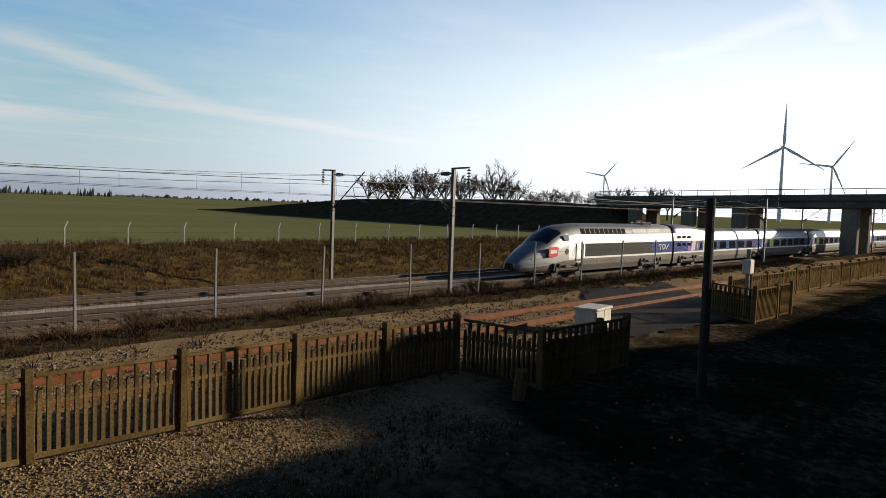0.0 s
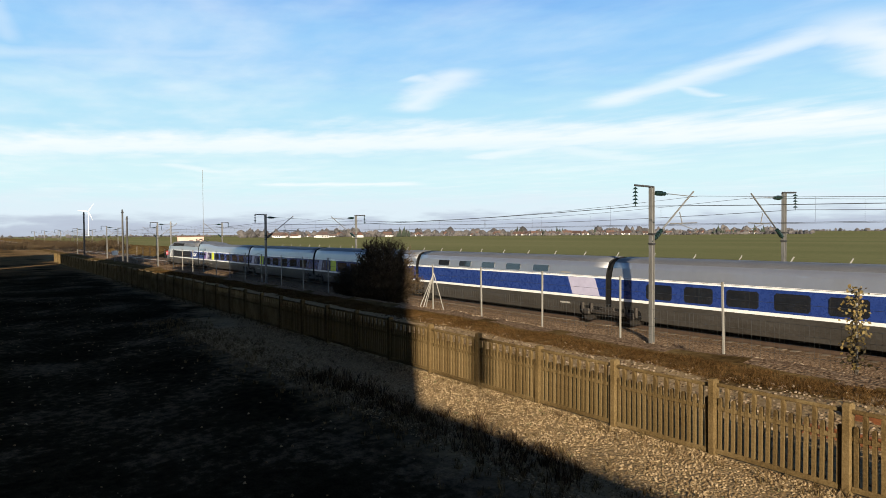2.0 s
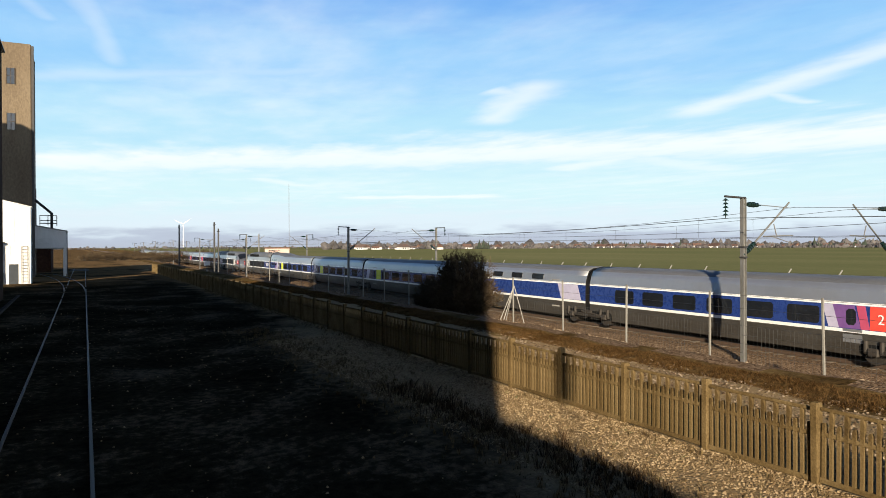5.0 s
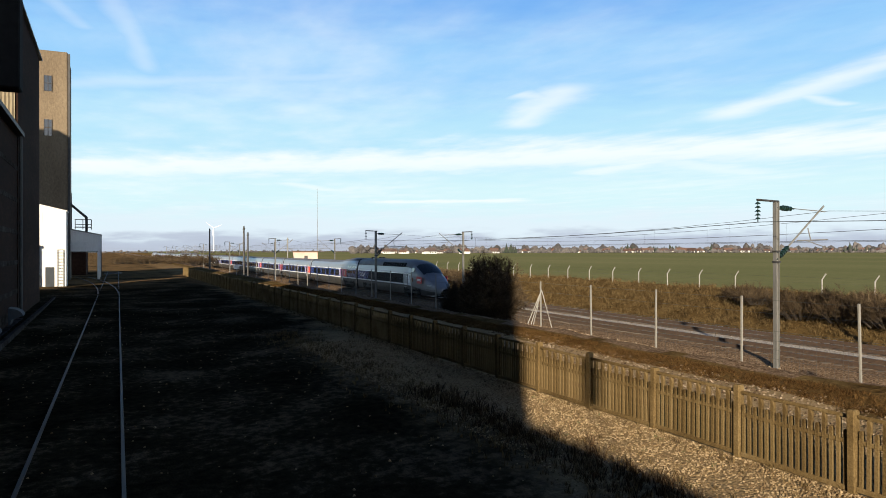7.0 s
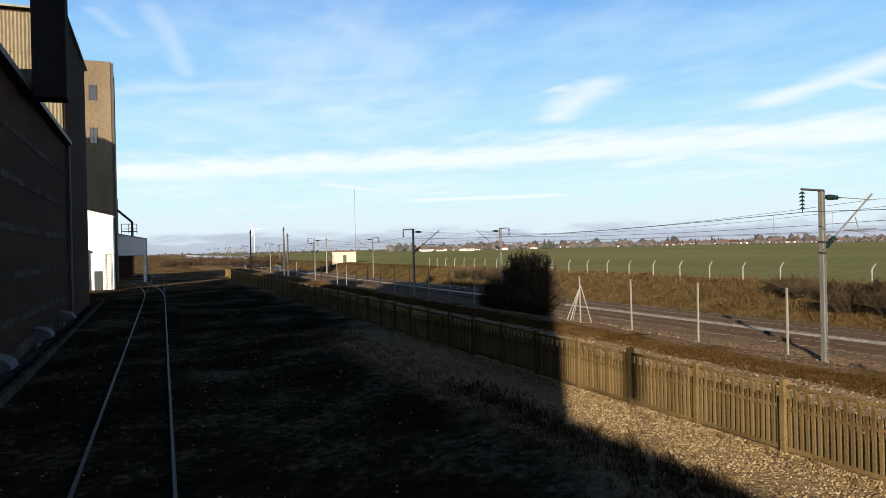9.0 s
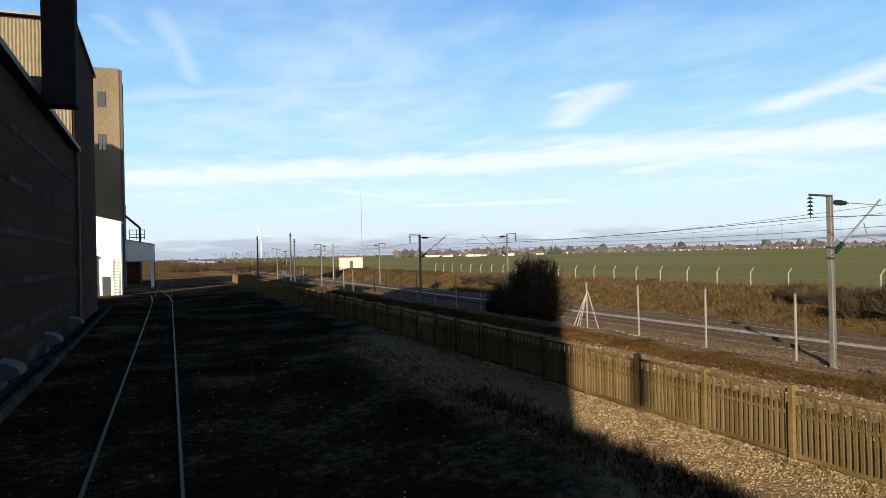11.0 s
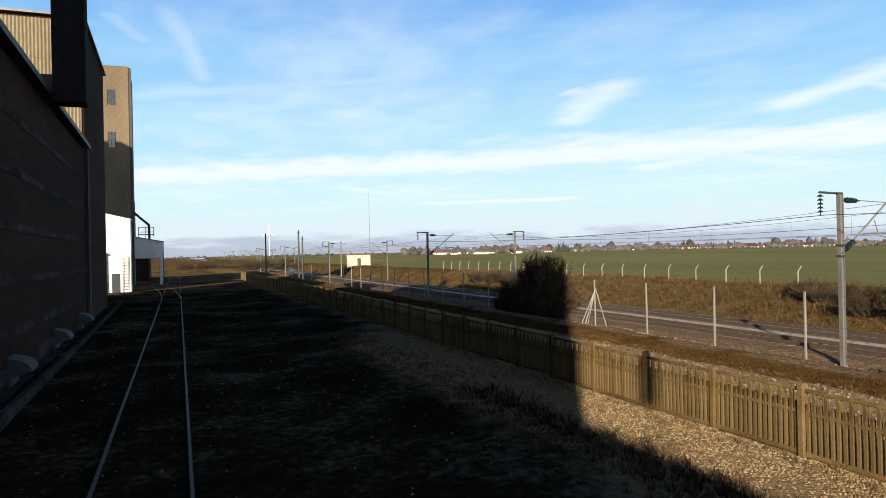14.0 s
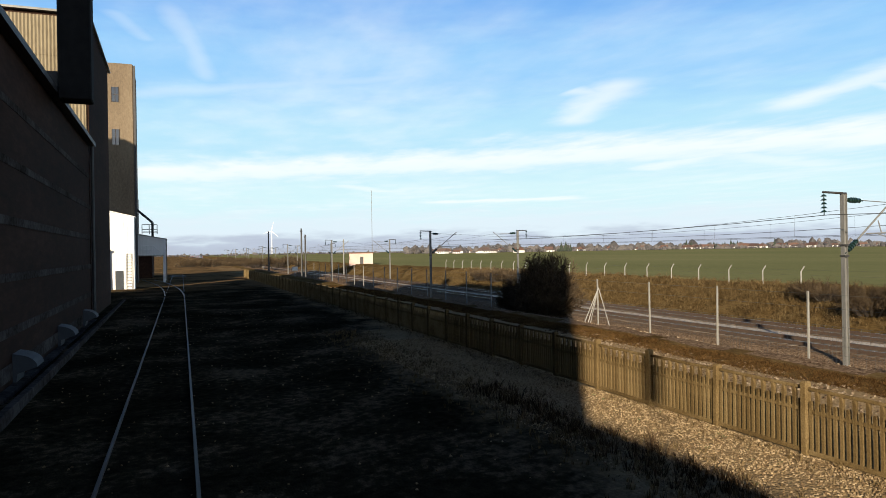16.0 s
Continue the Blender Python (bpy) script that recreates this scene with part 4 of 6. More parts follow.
# ---------- bare trees and bushes ----------
def grow(wood, twigs, p, d, length, r, depth, gen, spread, up, thin=0.006):
    q = p + d * length
    tube(wood if depth > 1 else twigs, p, q, r, r * 0.62, sides=6 if depth > 2 else 4 if depth > 1 else 3, caps=False)
    if depth == 0:
        return
    n = gen.choice((3, 3, 4)) if depth > 1 else gen.choice((4, 5))
    for k in range(n):
        s = p + d * length * gen.uniform(0.45, 1.0)
        e = Vector((gen.gauss(0, 1), gen.gauss(0, 1), gen.gauss(0, 1))).normalized()
        nd = (d * gen.uniform(0.7, 1.1) + e * spread + Vector((0, 0, up))).normalized()
        grow(wood, twigs, s, nd, length * gen.uniform(0.55, 0.8), max(r * 0.55, thin), depth - 1, gen, spread, up, thin)


def bush(name, label, seed, height, width, stems, mat="twig", leaves=0, leaf_mat="yellow_leaf", depth=3):
    gen = random.Random(seed)
    wood, twigs = B(), B()
    for k in range(stems):
        a = gen.uniform(0, math.tau)
        rr = width * 0.22 * math.sqrt(gen.random())
        lean = Vector((math.cos(a) * width / height * 0.5, math.sin(a) * width / height * 0.5, 1.0)).normalized()
        grow(wood, twigs, Vector((math.cos(a) * rr, math.sin(a) * rr, -0.1)), lean, height * gen.uniform(0.32, 0.46), 0.028, depth, gen, 0.55, 0.12)
    t = thing(name, label, "bush")
    part("branchwork", wood, M["bark"], t)
    part("crown", twigs, M[mat], t)
    if leaves:
        lf = B()
        for k in range(leaves):
            p = Vector((gen.gauss(0, width * 0.24), gen.gauss(0, width * 0.24), gen.uniform(0.15, 0.9) * height))
            s = gen.uniform(0.03, 0.06)
            u = Vector((gen.gauss(0, 1), gen.gauss(0, 1), gen.gauss(0, 1))).normalized() * s
            w = u.orthogonal().normalized() * s * 0.7
            lf.faces.new([lf.verts.new(p + v) for v in (-u, w, u, -w)])
        tagged(part("foliage", lf, M[leaf_mat], t), kind="stuff")
    return t


def place(ob, spots, group):
    """The first spot takes the thing itself, the others take copies. Each spot: x, y, z, turn, scale."""
    tagged(ob, group=group)
    for k, (x, y, z, r, s) in enumerate(spots):
        m = pose(x, y, z, 0, 0, r)
        if k:
            c = copy_thing(ob, m)
            c.scale = (s, s, s)
        else:
            first = (m, s)
    ob.matrix_basis = first[0]
    ob.scale = (first[1],) * 3


def winter_tree(name, label, seed, height):
    """Straight bole, limbs that rise and fork again and again into a fan of fine twigs."""
    gen = random.Random(seed)
    wood, twigs = B(), B()

    def limb(p, d, length, r, depth):
        q = p + d * length
        tube(wood if depth > 1 else twigs, p, q, r, max(r * 0.55, 0.022), sides=5 if depth > 2 else 3, caps=False)
        if depth == 0:
            return
        for k in range(4 if depth > 1 else 3):
            s = p + d * length * (0.3 + 0.7 * (k + gen.random()) / 5)
            e = Vector((gen.gauss(0, 1), gen.gauss(0, 1), gen.gauss(0, 0.5))).normalized()
            nd = (d + e * 0.8 + Vector((0, 0, 0.2))).normalized()
            limb(s, nd, length * gen.uniform(0.45, 0.68), max(r * 0.5, 0.024), depth - 1)
    bole = height * 0.22
    tube(wood, (0, 0, -0.3), (0, 0, bole), 0.2, 0.16, sides=8, caps=False)
    for k in range(6):
        a = k * 1.05 + gen.uniform(-0.3, 0.3)
        d = Vector((math.cos(a) * gen.uniform(0.35, 0.9), math.sin(a) * gen.uniform(0.35, 0.9), 1.0)).normalized()
        limb(Vector((0, 0, bole * gen.uniform(0.75, 1.0))), d, height * gen.uniform(0.34, 0.46), 0.11, 3)
    t = thing(name, label, "tree")
    part("trunk", wood, M["bark"], t)
    part("crown", twigs, M["twig"], t)
    return t


tree_kinds = [winter_tree("bare_tree", "bare winter tree with fine branches behind the road embankment", k, 8.2) for k in (3, 11, 21)]
gen_t = random.Random(5)
spots = [[], [], []]
for k in range(34):
    az = 41.0 + 24.0 * k / 33 + gen_t.uniform(-0.4, 0.4)
    x = 122.0 + gen_t.uniform(-3, 10)
    sc = gen_t.uniform(0.9, 1.25) * (1.25 if az < 54 else 0.8)
    spots[k % 3].append((x, x / math.tan(radians(az)), 2.6, gen_t.uniform(0, 360), sc))
for t, s in zip(tree_kinds, spots):
    place(t, s, "trees behind the embankment")


# ---------- yard fence ----------
FENCE_X0, FENCE_Y, PANEL = 11.37, 9.5, 2.0


def rail_mesh(w, z0, z1, dpt):
    bm = B()
    box(bm, -w / 2, w / 2, -dpt, dpt, z0, z1, 0.008)
    return finish("rail", bm, M["fence_concrete"])


def picket_mesh(top):
    bm = B()
    h = top - 0.11
    prof = ((-0.026, 0.0), (0.026, 0.0), (0.026, h - 0.03), (0.012, h), (-0.012, h), (-0.026, h - 0.03))
    a, b = [bm.verts.new((x * 0.8, -0.040, 0.11 + z)) for x, z in prof], [bm.verts.new((x, 0.026, 0.11 + z)) for x, z in prof]
    bm.faces.new(a)
    bm.faces.new(b[::-1])
    for k in range(6):
        bm.faces.new((a[k], b[k], b[(k + 1) % 6], a[(k + 1) % 6]))
    bmesh.ops.recalc_face_normals(bm, faces=bm.faces)
    return finish("picket", bm, M["fence_concrete"])


PICKETS = (picket_mesh(0.90), picket_mesh(1.08))
RAILS = {w: [rail_mesh(w - 0.115, *r) for r in ((0.70, 0.765, 0.020), (0.03, 0.11, 0.030), (1.065, 1.12, 0.020))] for w in (2.0, 1.1)}


def fence_panel(t, width, m):
    """A cast panel: middle rail with its other rails and pickets on it."""
    w = width - 0.115
    p = part("panel", RAILS[width][0], None, t, at=m)
    for me in RAILS[width][1:]:
        part("rail", me, None, p)
    n = int(round(w / 0.108))
    for k in range(n):
        part("picket", PICKETS[k % 2], None, p, at=pose(-w / 2 + w * (k + 0.5) / n, 0, 0))


def far_panels(t, mats):
    bm = B()
    for m in mats:
        w, n0 = 1.885, len(bm.verts)
        for z0, z1, dp in ((0.03, 0.11, 0.030), (0.70, 0.765, 0.020), (1.065, 1.12, 0.020)):
            box(bm, -w / 2, w / 2, -dp, dp, z0, z1)
        for k in range(17):
            x = -w / 2 + w * (k + 0.5) / 17
            box(bm, x - 0.023, x + 0.023, -0.040, 0.026, 0.11, 1.08 if k % 2 else 0.90)
        bm.verts.ensure_lookup_table()
        for v in bm.verts[n0:]:
            v.co = m @ v.co
    tagged(part("distant_panelling", bm, M["fence_concrete"], t), kind="stuff")


def fence_post_mesh():
    bm = B()
    box(bm, -0.058, 0.058, -0.07, 0.07, -0.3, 1.19, 0.012)
    box(bm, -0.045, 0.045, -0.055, 0.055, 1.185, 1.205, 0.005)
    return finish("post", bm, M["fence_concrete"])


POST_ME = fence_post_mesh()


def fence_run(label, points, start_post=True, near=0):
    far = []
    t = thing("concrete_fence", label, "fence")
    gen = random.Random(len(points))
    for k, (a, b) in enumerate(zip(points, points[1:])):
        turn = math.degrees(math.atan2(b[1] - a[1], b[0] - a[0]))
        if k or start_post:
            part("post", POST_ME, None, t, at=pose(a[0], a[1], gen.uniform(-0.02, 0.02), gen.uniform(-0.7, 0.7), gen.uniform(-0.7, 0.7), turn))
        ln = math.hypot(b[0] - a[0], b[1] - a[1])
        m = (pose((a[0] + b[0]) / 2, (a[1] + b[1]) / 2, gen.uniform(-0.02, 0.02), gen.uniform(-0.8, 0.8), gen.uniform(-0.4, 0.4), turn))
        if near and k >= near:
            far.append(m)
        else:
            fence_panel(t, 2.0 if ln > 1.5 else 1.1, m)
    if far:
        far_panels(t, far)
    part("post", POST_ME, None, t, at=pose(points[-1][0], points[-1][1], 0, 0, 0, 0))
    return t


fence_run("weathered ochre concrete picket fence along the gravel yard", [(FENCE_X0 - PANEL * k, FENCE_Y) for k in range(0, 59)], near=18)
fence_run("concrete picket fence returning beside the level crossing", [(11.37, 9.35), (11.45, 7.42), (13.45, 7.36), (14.55, 7.34)], False)
fence_run("concrete picket fence on the far side of the crossing", [(24.6, 9.5), (23.7, 7.75), (25.7, 7.7), (27.2, 7.7)])
fence_run("long concrete picket fence beyond the level crossing", [(26.6 + 2.0 * k, 9.6 + 0.02 * k) for k in range(0, 15)], near=1)


# ---------- lineside fence posts ----------
def lineside_posts():
    bm = B()
    box(bm, -0.032, 0.032, -0.032, 0.032, -0.5, 2.4, 0.006)
    me = finish("post", bm, M["post_concrete"])
    t = thing("wire_fence", "pale concrete posts of a wire fence along the railway", "fence")
    xs = [-30.45, -26.3, -22.1, -17.83, -13.53, -9.47, -5.2, -0.95, 3.33, 7.62, 11.75, 15.9, 20.3, 24.6, 28.9, 33.2, 37.5, 41.8]
    gen = random.Random(4)
    for x in xs + [-34.7 - 4.25 * k for k in range(18)]:
        part("post", me, None, t, at=pose(x, 20.0, -0.56, gen.uniform(-1, 1), gen.uniform(-1.5, 1.5), 0))
    bm = B()
    for s in (-1, 1):
        tube(bm, (0, 0.05, 1.9), (s * 1.0, 0.1, -0.3), 0.024, sides=6)
        tube(bm, (0, 0.05, 1.9), (s * 0.2, -0.9, -0.3), 0.024, sides=6)
    part("strut", bm, M["pale_concrete"], t, at=pose(-30.45, 20, -0.5))
    bm = B()
    for k in range(760):
        x = -72.0 + 0.15 * k
        z = ground_z(x, 20.05)
        tube(bm, (x, 20.05, z - 0.02), (x, 20.05, 0.72), 0.0036, sides=3, caps=False)
    tagged(part("wire_mesh", bm, M["wire"], t), kind="stuff")
    for z in (-0.2, 0.1, 0.4, 0.72, 1.3, 1.75):
        bm = B()
        tube(bm, (-105, 20.05, z), (42, 20.05, z), 0.006, sides=3, caps=False)
        part("wire", bm, M["wire"], t)


lineside_posts()


def field_fence():
    t = thing("field_fence", "row of slim concrete posts with cranked tops", "fence")
    bm = B()
    box(bm, -0.04, 0.04, -0.04, 0.04, -0.6, 1.45, 0.008)
    tube(bm, (0, 0, 1.42), (0.22, 0.12, 1.85), 0.045, sides=4)
    me = finish("post", bm, M["pale_concrete"])
    for k in range(58):
        part("post", me, None, t, at=pose(-118.15 + 3.838 * k, 46.0, -0.15))
    for z in (0.5, 1.0, 1.4):
        bm = B()
        tube(bm, (-117, 46, z), (104, 46, z), 0.005, sides=3, caps=False)
        part("wire", bm, M["wire"], t)


field_fence()


# ---------- overhead line ----------
def wire_bm(points, r):
    """One unbroken thin wire through the points, which run along x."""
    bm = B()
    rings = [[bm.verts.new((x, y + r * math.cos(a), z + r * math.sin(a))) for a in (0.8, 2.4, 3.9, 5.5)] for x, y, z in points]
    for a, b in zip(rings, rings[1:]):
        for k in range(4):
            bm.faces.new((a[k], a[(k + 1) % 4], b[(k + 1) % 4], b[k]))
    return bm


def mast(side):
    """side 1: the track lies towards +y of the mast, -1: towards -y."""
    t = thing("catenary_mast", "grey steel overhead line mast with brackets and insulators", "mast", group="overhead line masts")
    bm = B()
    hp = ((-0.09, -0.10), (0.09, -0.10), (0.09, -0.085), (0.01, -0.085), (0.01, 0.085), (0.09, 0.085), (0.09, 0.10), (-0.09, 0.10), (-0.09, 0.085), (-0.01, 0.085), (-0.01, -0.085), (-0.09, -0.085))
    lo, hi = [bm.verts.new((x, y, -0.4)) for x, y in hp], [bm.verts.new((x, y, 7.2)) for x, y in hp]
    for k in range(12):
        bm.faces.new((lo[k], lo[(k + 1) % 12], hi[(k + 1) % 12], hi[k]))
    bm.faces.new(hi)
    part("pole", bm, M["galv"], t)
    bm = B()
    box(bm, -0.25, 0.25, -0.25, 0.25, -0.6, 0.02, 0.03)
    part("foundation", bm, M["pale_concrete"], t)
    bm = B()
    tube(bm, (0, side * 0.15, 7.22), (0, -side * 1.15, 7.26), 0.05, sides=6)
    part("feeder_arm", bm, M["dark_steel"], t)
    bm = B()
    for k in range(5):
        tube(bm, (0, -side * 1.1, 7.16 - 0.16 * k), (0, -side * 1.1, 7.08 - 0.16 * k), 0.05, 0.13, sides=10)
    tube(bm, (0, -side * 1.1, 7.2), (0, -side * 1.1, 6.3), 0.02, sides=6)
    part("hanging_insulator", bm, M["insulator"], t)
    strut = Vector((0, side * 2.35, 1.85)).normalized()
    for a, d in ((Vector((0, side * 0.22, 6.95)), Vector((0, side, -0.03)).normalized()), (Vector((0, side * 0.14, 4.82)), strut)):
        bm = B()
        tube(bm, a - d * 0.15, a + d * 0.9, 0.03, sides=6)
        for k in range(5):
            tube(bm, a + d * (0.06 + 0.13 * k), a + d * (0.16 + 0.13 * k), 0.09 if k in (0, 4) else 0.125, 0.10, sides=10)
        part("insulator", bm, M["insulator"], t)
    bm = B()
    for z in (4.6, 5.05):
        box(bm, -0.12, 0.12, -0.13, 0.13, z, z + 0.07)
    part("clamp", bm, M["dark_steel"], t)
    bm = B()
    tube(bm, (0, side * 0.85, 6.95), (0, side * 3.15, 6.85), 0.02, sides=5)
    tube(bm, (0, side * 0.75, 5.30), (0, side * 3.05, 7.1), 0.04, sides=6)
    tube(bm, (0, side * 2.0, 6.1), (0, side * 2.2, 5.55), 0.025, sides=5)
    tube(bm, (0, side * 1.3, 5.55), (0, side * 3.3, 5.6), 0.03, sides=5)
    tube(bm, (0, side * 1.9, 5.55), (0, side * 3.3, 5.22), 0.02, sides=5)
    part("cantilever", bm, M["galv"], t)
    return t


MAST_X = [29.1 + 50.0 * k for k in range(-8, 4)]
near_mast, far_mast = mast(1), mast(-1)
for ob, y in ((near_mast, 25.8), (far_mast, 36.3)):
    place(ob, [(x - (0.22 if y < 30 and -25 < x < -15 else 0.0), y, -1.72, 0, 1) for x in MAST_X], "overhead line masts")


def wires():
    for y, ym, s in ((NEAR_Y, 25.8, 1), (FAR_Y, 36.3, -1)):
        t = thing("overhead_line", "thin overhead contact and carrier wires on hangers", "power line")
        for name, yy, z, sag, r in (("contact_wire", y, 3.82, 0.02, 0.012), ("carrier_wire", y, 5.15, 0.75, 0.012), ("feeder_wire", ym - s * 1.1, 4.6, 0.4, 0.019)):
            n = 10
            pts = [(x0 + 50.0 * k / n, yy, z - sag * 4 * (k / n) * (1 - k / n)) for x0 in MAST_X[:-1] for k in range(n)]
            bm = wire_bm(pts, r)
            part(name, bm, M["wire"], t)
        bm = B()
        for x0 in MAST_X[:-1]:
            for k in range(1, 9):
                u = k / 9
                tube(bm, (x0 + 50 * u, y, 3.82), (x0 + 50 * u, y, 5.15 - 3.0 * u * (1 - u)), 0.006, sides=3, caps=False)
        tagged(part("wire_hanger_set", bm, M["wire"], t), kind="stuff")


wires()


# ---------- grain store buildings ----------
def slab(name, label, x0, x1, y0, y1, z0, z1, mat, cat="building"):
    bm = B()
    box(bm, x0, x1, y0, y1, z0, z1)
    return lone(name, bm, M[mat], label, cat)


def shed():
    t = thing("storage_shed", "long stained storage shed with concrete bands, colours darkened for shade", "building")
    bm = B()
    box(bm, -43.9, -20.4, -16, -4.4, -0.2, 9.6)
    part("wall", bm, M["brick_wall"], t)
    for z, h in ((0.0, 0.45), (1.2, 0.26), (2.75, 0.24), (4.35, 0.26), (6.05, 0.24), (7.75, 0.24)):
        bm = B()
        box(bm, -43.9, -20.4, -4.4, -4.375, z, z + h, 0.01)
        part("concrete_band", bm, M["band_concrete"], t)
    bm = B()
    box(bm, -44.0, -20.4, -16.3, -4.05, 9.6, 9.82)
    part("roof", bm, M["dark_steel"], t)
    bm = B()
    tube(bm, (-43.8, -4.22, 0), (-43.8, -4.22, 9.7), 0.09, sides=8)
    part("drainpipe", bm, M["dark_steel"], t)
    # hoods: flat cheeks under a quarter-round top
    bm = B()
    prof = [(0.0, 0.0), (0.06, 0.0), (0.12, 0.45), (0.62, 0.62)] + [(0.62 * math.cos(q), 0.62 + 0.38 * math.sin(q)) for q in (0.3, 0.6, 0.9, 1.2)] + [(0.0, 1.02)]
    ends = [[bm.verts.new((x, y, z)) for y, z in prof] for x in (-0.55, 0.55)]
    bm.faces.new(ends[0])
    bm.faces.new(ends[1][::-1])
    for k in range(len(prof)):
        q = (k + 1) % len(prof)
        bm.faces.new((ends[0][k], ends[1][k], ends[1][q], ends[0][q]))
    bmesh.ops.recalc_face_normals(bm, faces=bm.faces)
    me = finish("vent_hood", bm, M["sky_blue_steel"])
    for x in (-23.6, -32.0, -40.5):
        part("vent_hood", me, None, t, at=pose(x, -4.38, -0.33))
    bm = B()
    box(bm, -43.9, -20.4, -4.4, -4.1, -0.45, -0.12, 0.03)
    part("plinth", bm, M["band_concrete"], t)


shed()


def corrugated_bm(x, y0, y1, z0, z1, pitch=0.18, depth=0.06):
    bm = B()
    ys = np.arange(y0, y1 + 0.001, pitch / 4)
    rows = [[bm.verts.new((x + depth * math.sin(math.tau * (y - y0) / pitch) * 0.5, y, z)) for y in ys] for z in (z0, z1)]
    for k in range(len(ys) - 1):
        bm.faces.new((rows[0][k], rows[0][k + 1], rows[1][k + 1], rows[1][k]))
    return bm


def tall_shed():
    t = thing("grain_store", "tall dark grain store clad in corrugated sheet", "building")
    bm = B()
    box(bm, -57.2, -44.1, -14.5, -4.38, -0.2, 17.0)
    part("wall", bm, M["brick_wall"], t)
    part("corrugated_gable", corrugated_bm(-44.0, -14.4, -4.5, 9.8, 16.8), M["corrugated"], t)
    for z in (12.2, 14.6):
        part("corrugated_lap", corrugated_bm(-43.965, -14.4, -4.5, z, z + 0.12), M["corrugated"], t)
    bm = B()
    box(bm, -57.6, -43.8, -14.7, -4.2, 17.0, 17.12)
    part("roof", bm, M["galv"], t)


tall_shed()


def chute():
    t = thing("hanging_chute", "black square steel chute hanging above the shed roof", "chute")
    bm = B()
    box(bm, -30.6, -29.6, -4.0, -2.86, 9.35, 24.0, 0.05)
    part("casing", bm, M["black"], t)
    bm = B()
    box(bm, -30.4, -29.8, -4.4, -3.8, 9.81, 10.4)
    part("bracket", bm, M["dark_steel"], t)


chute()


def tower():
    t = thing("silo_tower", "tall ochre concrete silo tower with small windows", "building")
    bm = B()
    box(bm, -104, -95, -12.5, -4.35, -0.2, 27.2, 0.1)
    part("wall", bm, M["silo"], t)
    for z0, z1 in ((22.2, 24.4), (16.9, 19.2)):
        bm = B()
        box(bm, -95.04, -94.95, -6.8, -6.0, z0 + 0.2, z1 - 0.2)
        w = part("window", bm, M["glass"], t)
        bm = B()
        for y in (-6.84, -6.43, -6.03):
            box(bm, -94.96, -94.92, y, y + 0.07, z0 + 0.15, z1 - 0.15)
        box(bm, -94.96, -94.925, -6.86, -5.95, (z0 + z1) / 2 - 0.03, (z0 + z1) / 2 + 0.03)
        part("window_frame", bm, M["band_concrete"], w)
    # full-height dark strip stands in for the tower's shaded side
    bm = B()
    box(bm, -95.6, -95.0, -4.34, -4.1, 0, 27.0)
    part("downpipe_shade_strip", bm, M["dark_steel"], t)


tower()


def prism(bm, x0, x1, prof):
    """A block along x with the outline prof in y and z."""
    a, b = [bm.verts.new((x0, y, z)) for y, z in prof], [bm.verts.new((x1, y, z)) for y, z in prof]
    bm.faces.new(a)
    bm.faces.new(b[::-1])
    for k in range(len(prof)):
        q = (k + 1) % len(prof)
        bm.faces.new((a[k], b[k], b[q], a[q]))
    bmesh.ops.recalc_face_normals(bm, faces=bm.faces)
    return bm


def annex():
    t = thing("sheet_metal_annex", "bright white sheet metal annex of the grain store", "building")
    part("wall", prism(B(), -80.5, -78, ((-10, -0.2), (-3.72, -0.2), (-3.72, 7.35), (-10, 8.9))), M["white_sheet"], t)
    seam = B()
    box(seam, -0.012, 0.012, -0.02, 0.02, 0.0, 7.3)
    me = finish("seam", seam, M["white_sheet"])
    for k in range(17):
        part("seam", me, None, t, at=pose(-77.99, -9.6 + 0.35 * k, 0))
    part("roof", prism(B(), -80.6, -77.9, ((-10.1, 8.92), (-3.6, 7.33), (-3.6, 7.41), (-10.1, 9.0))), M["white_sheet"], t)
    bm = B()
    for y in (-4.45, -3.95):
        tube(bm, (-77.85, y, 0.0), (-77.85, y, 3.6), 0.03, sides=5)
    for z in np.arange(0.3, 3.6, 0.3):
        tube(bm, (-77.85, -4.45, z), (-77.85, -3.95, z), 0.02, sides=5)
    part("ladder", bm, M["galv"], t)
    bm = B()
    box(bm, -78.02, -77.94, -5.5, -4.75, 0.0, 1.9, 0.01)
    part("door", bm, M["sky_blue_steel"], t)
    bm = B()
    box(bm, -77.96, -77.7, -6.6, -5.9, -0.1, 1.1, 0.03)
    part("meter_box", bm, M["sky_blue_steel"], t)
    bm = B()
    tube(bm, (-77.7, -6.2, 1.1), (-77.7, -6.2, 3.9), 0.22, sides=10)
    tube(bm, (-77.7, -6.2, 3.9), (-77.7, -6.2, 4.0), 0.4, sides=10)
    part("flue", bm, M["dark_steel"], t)


annex()


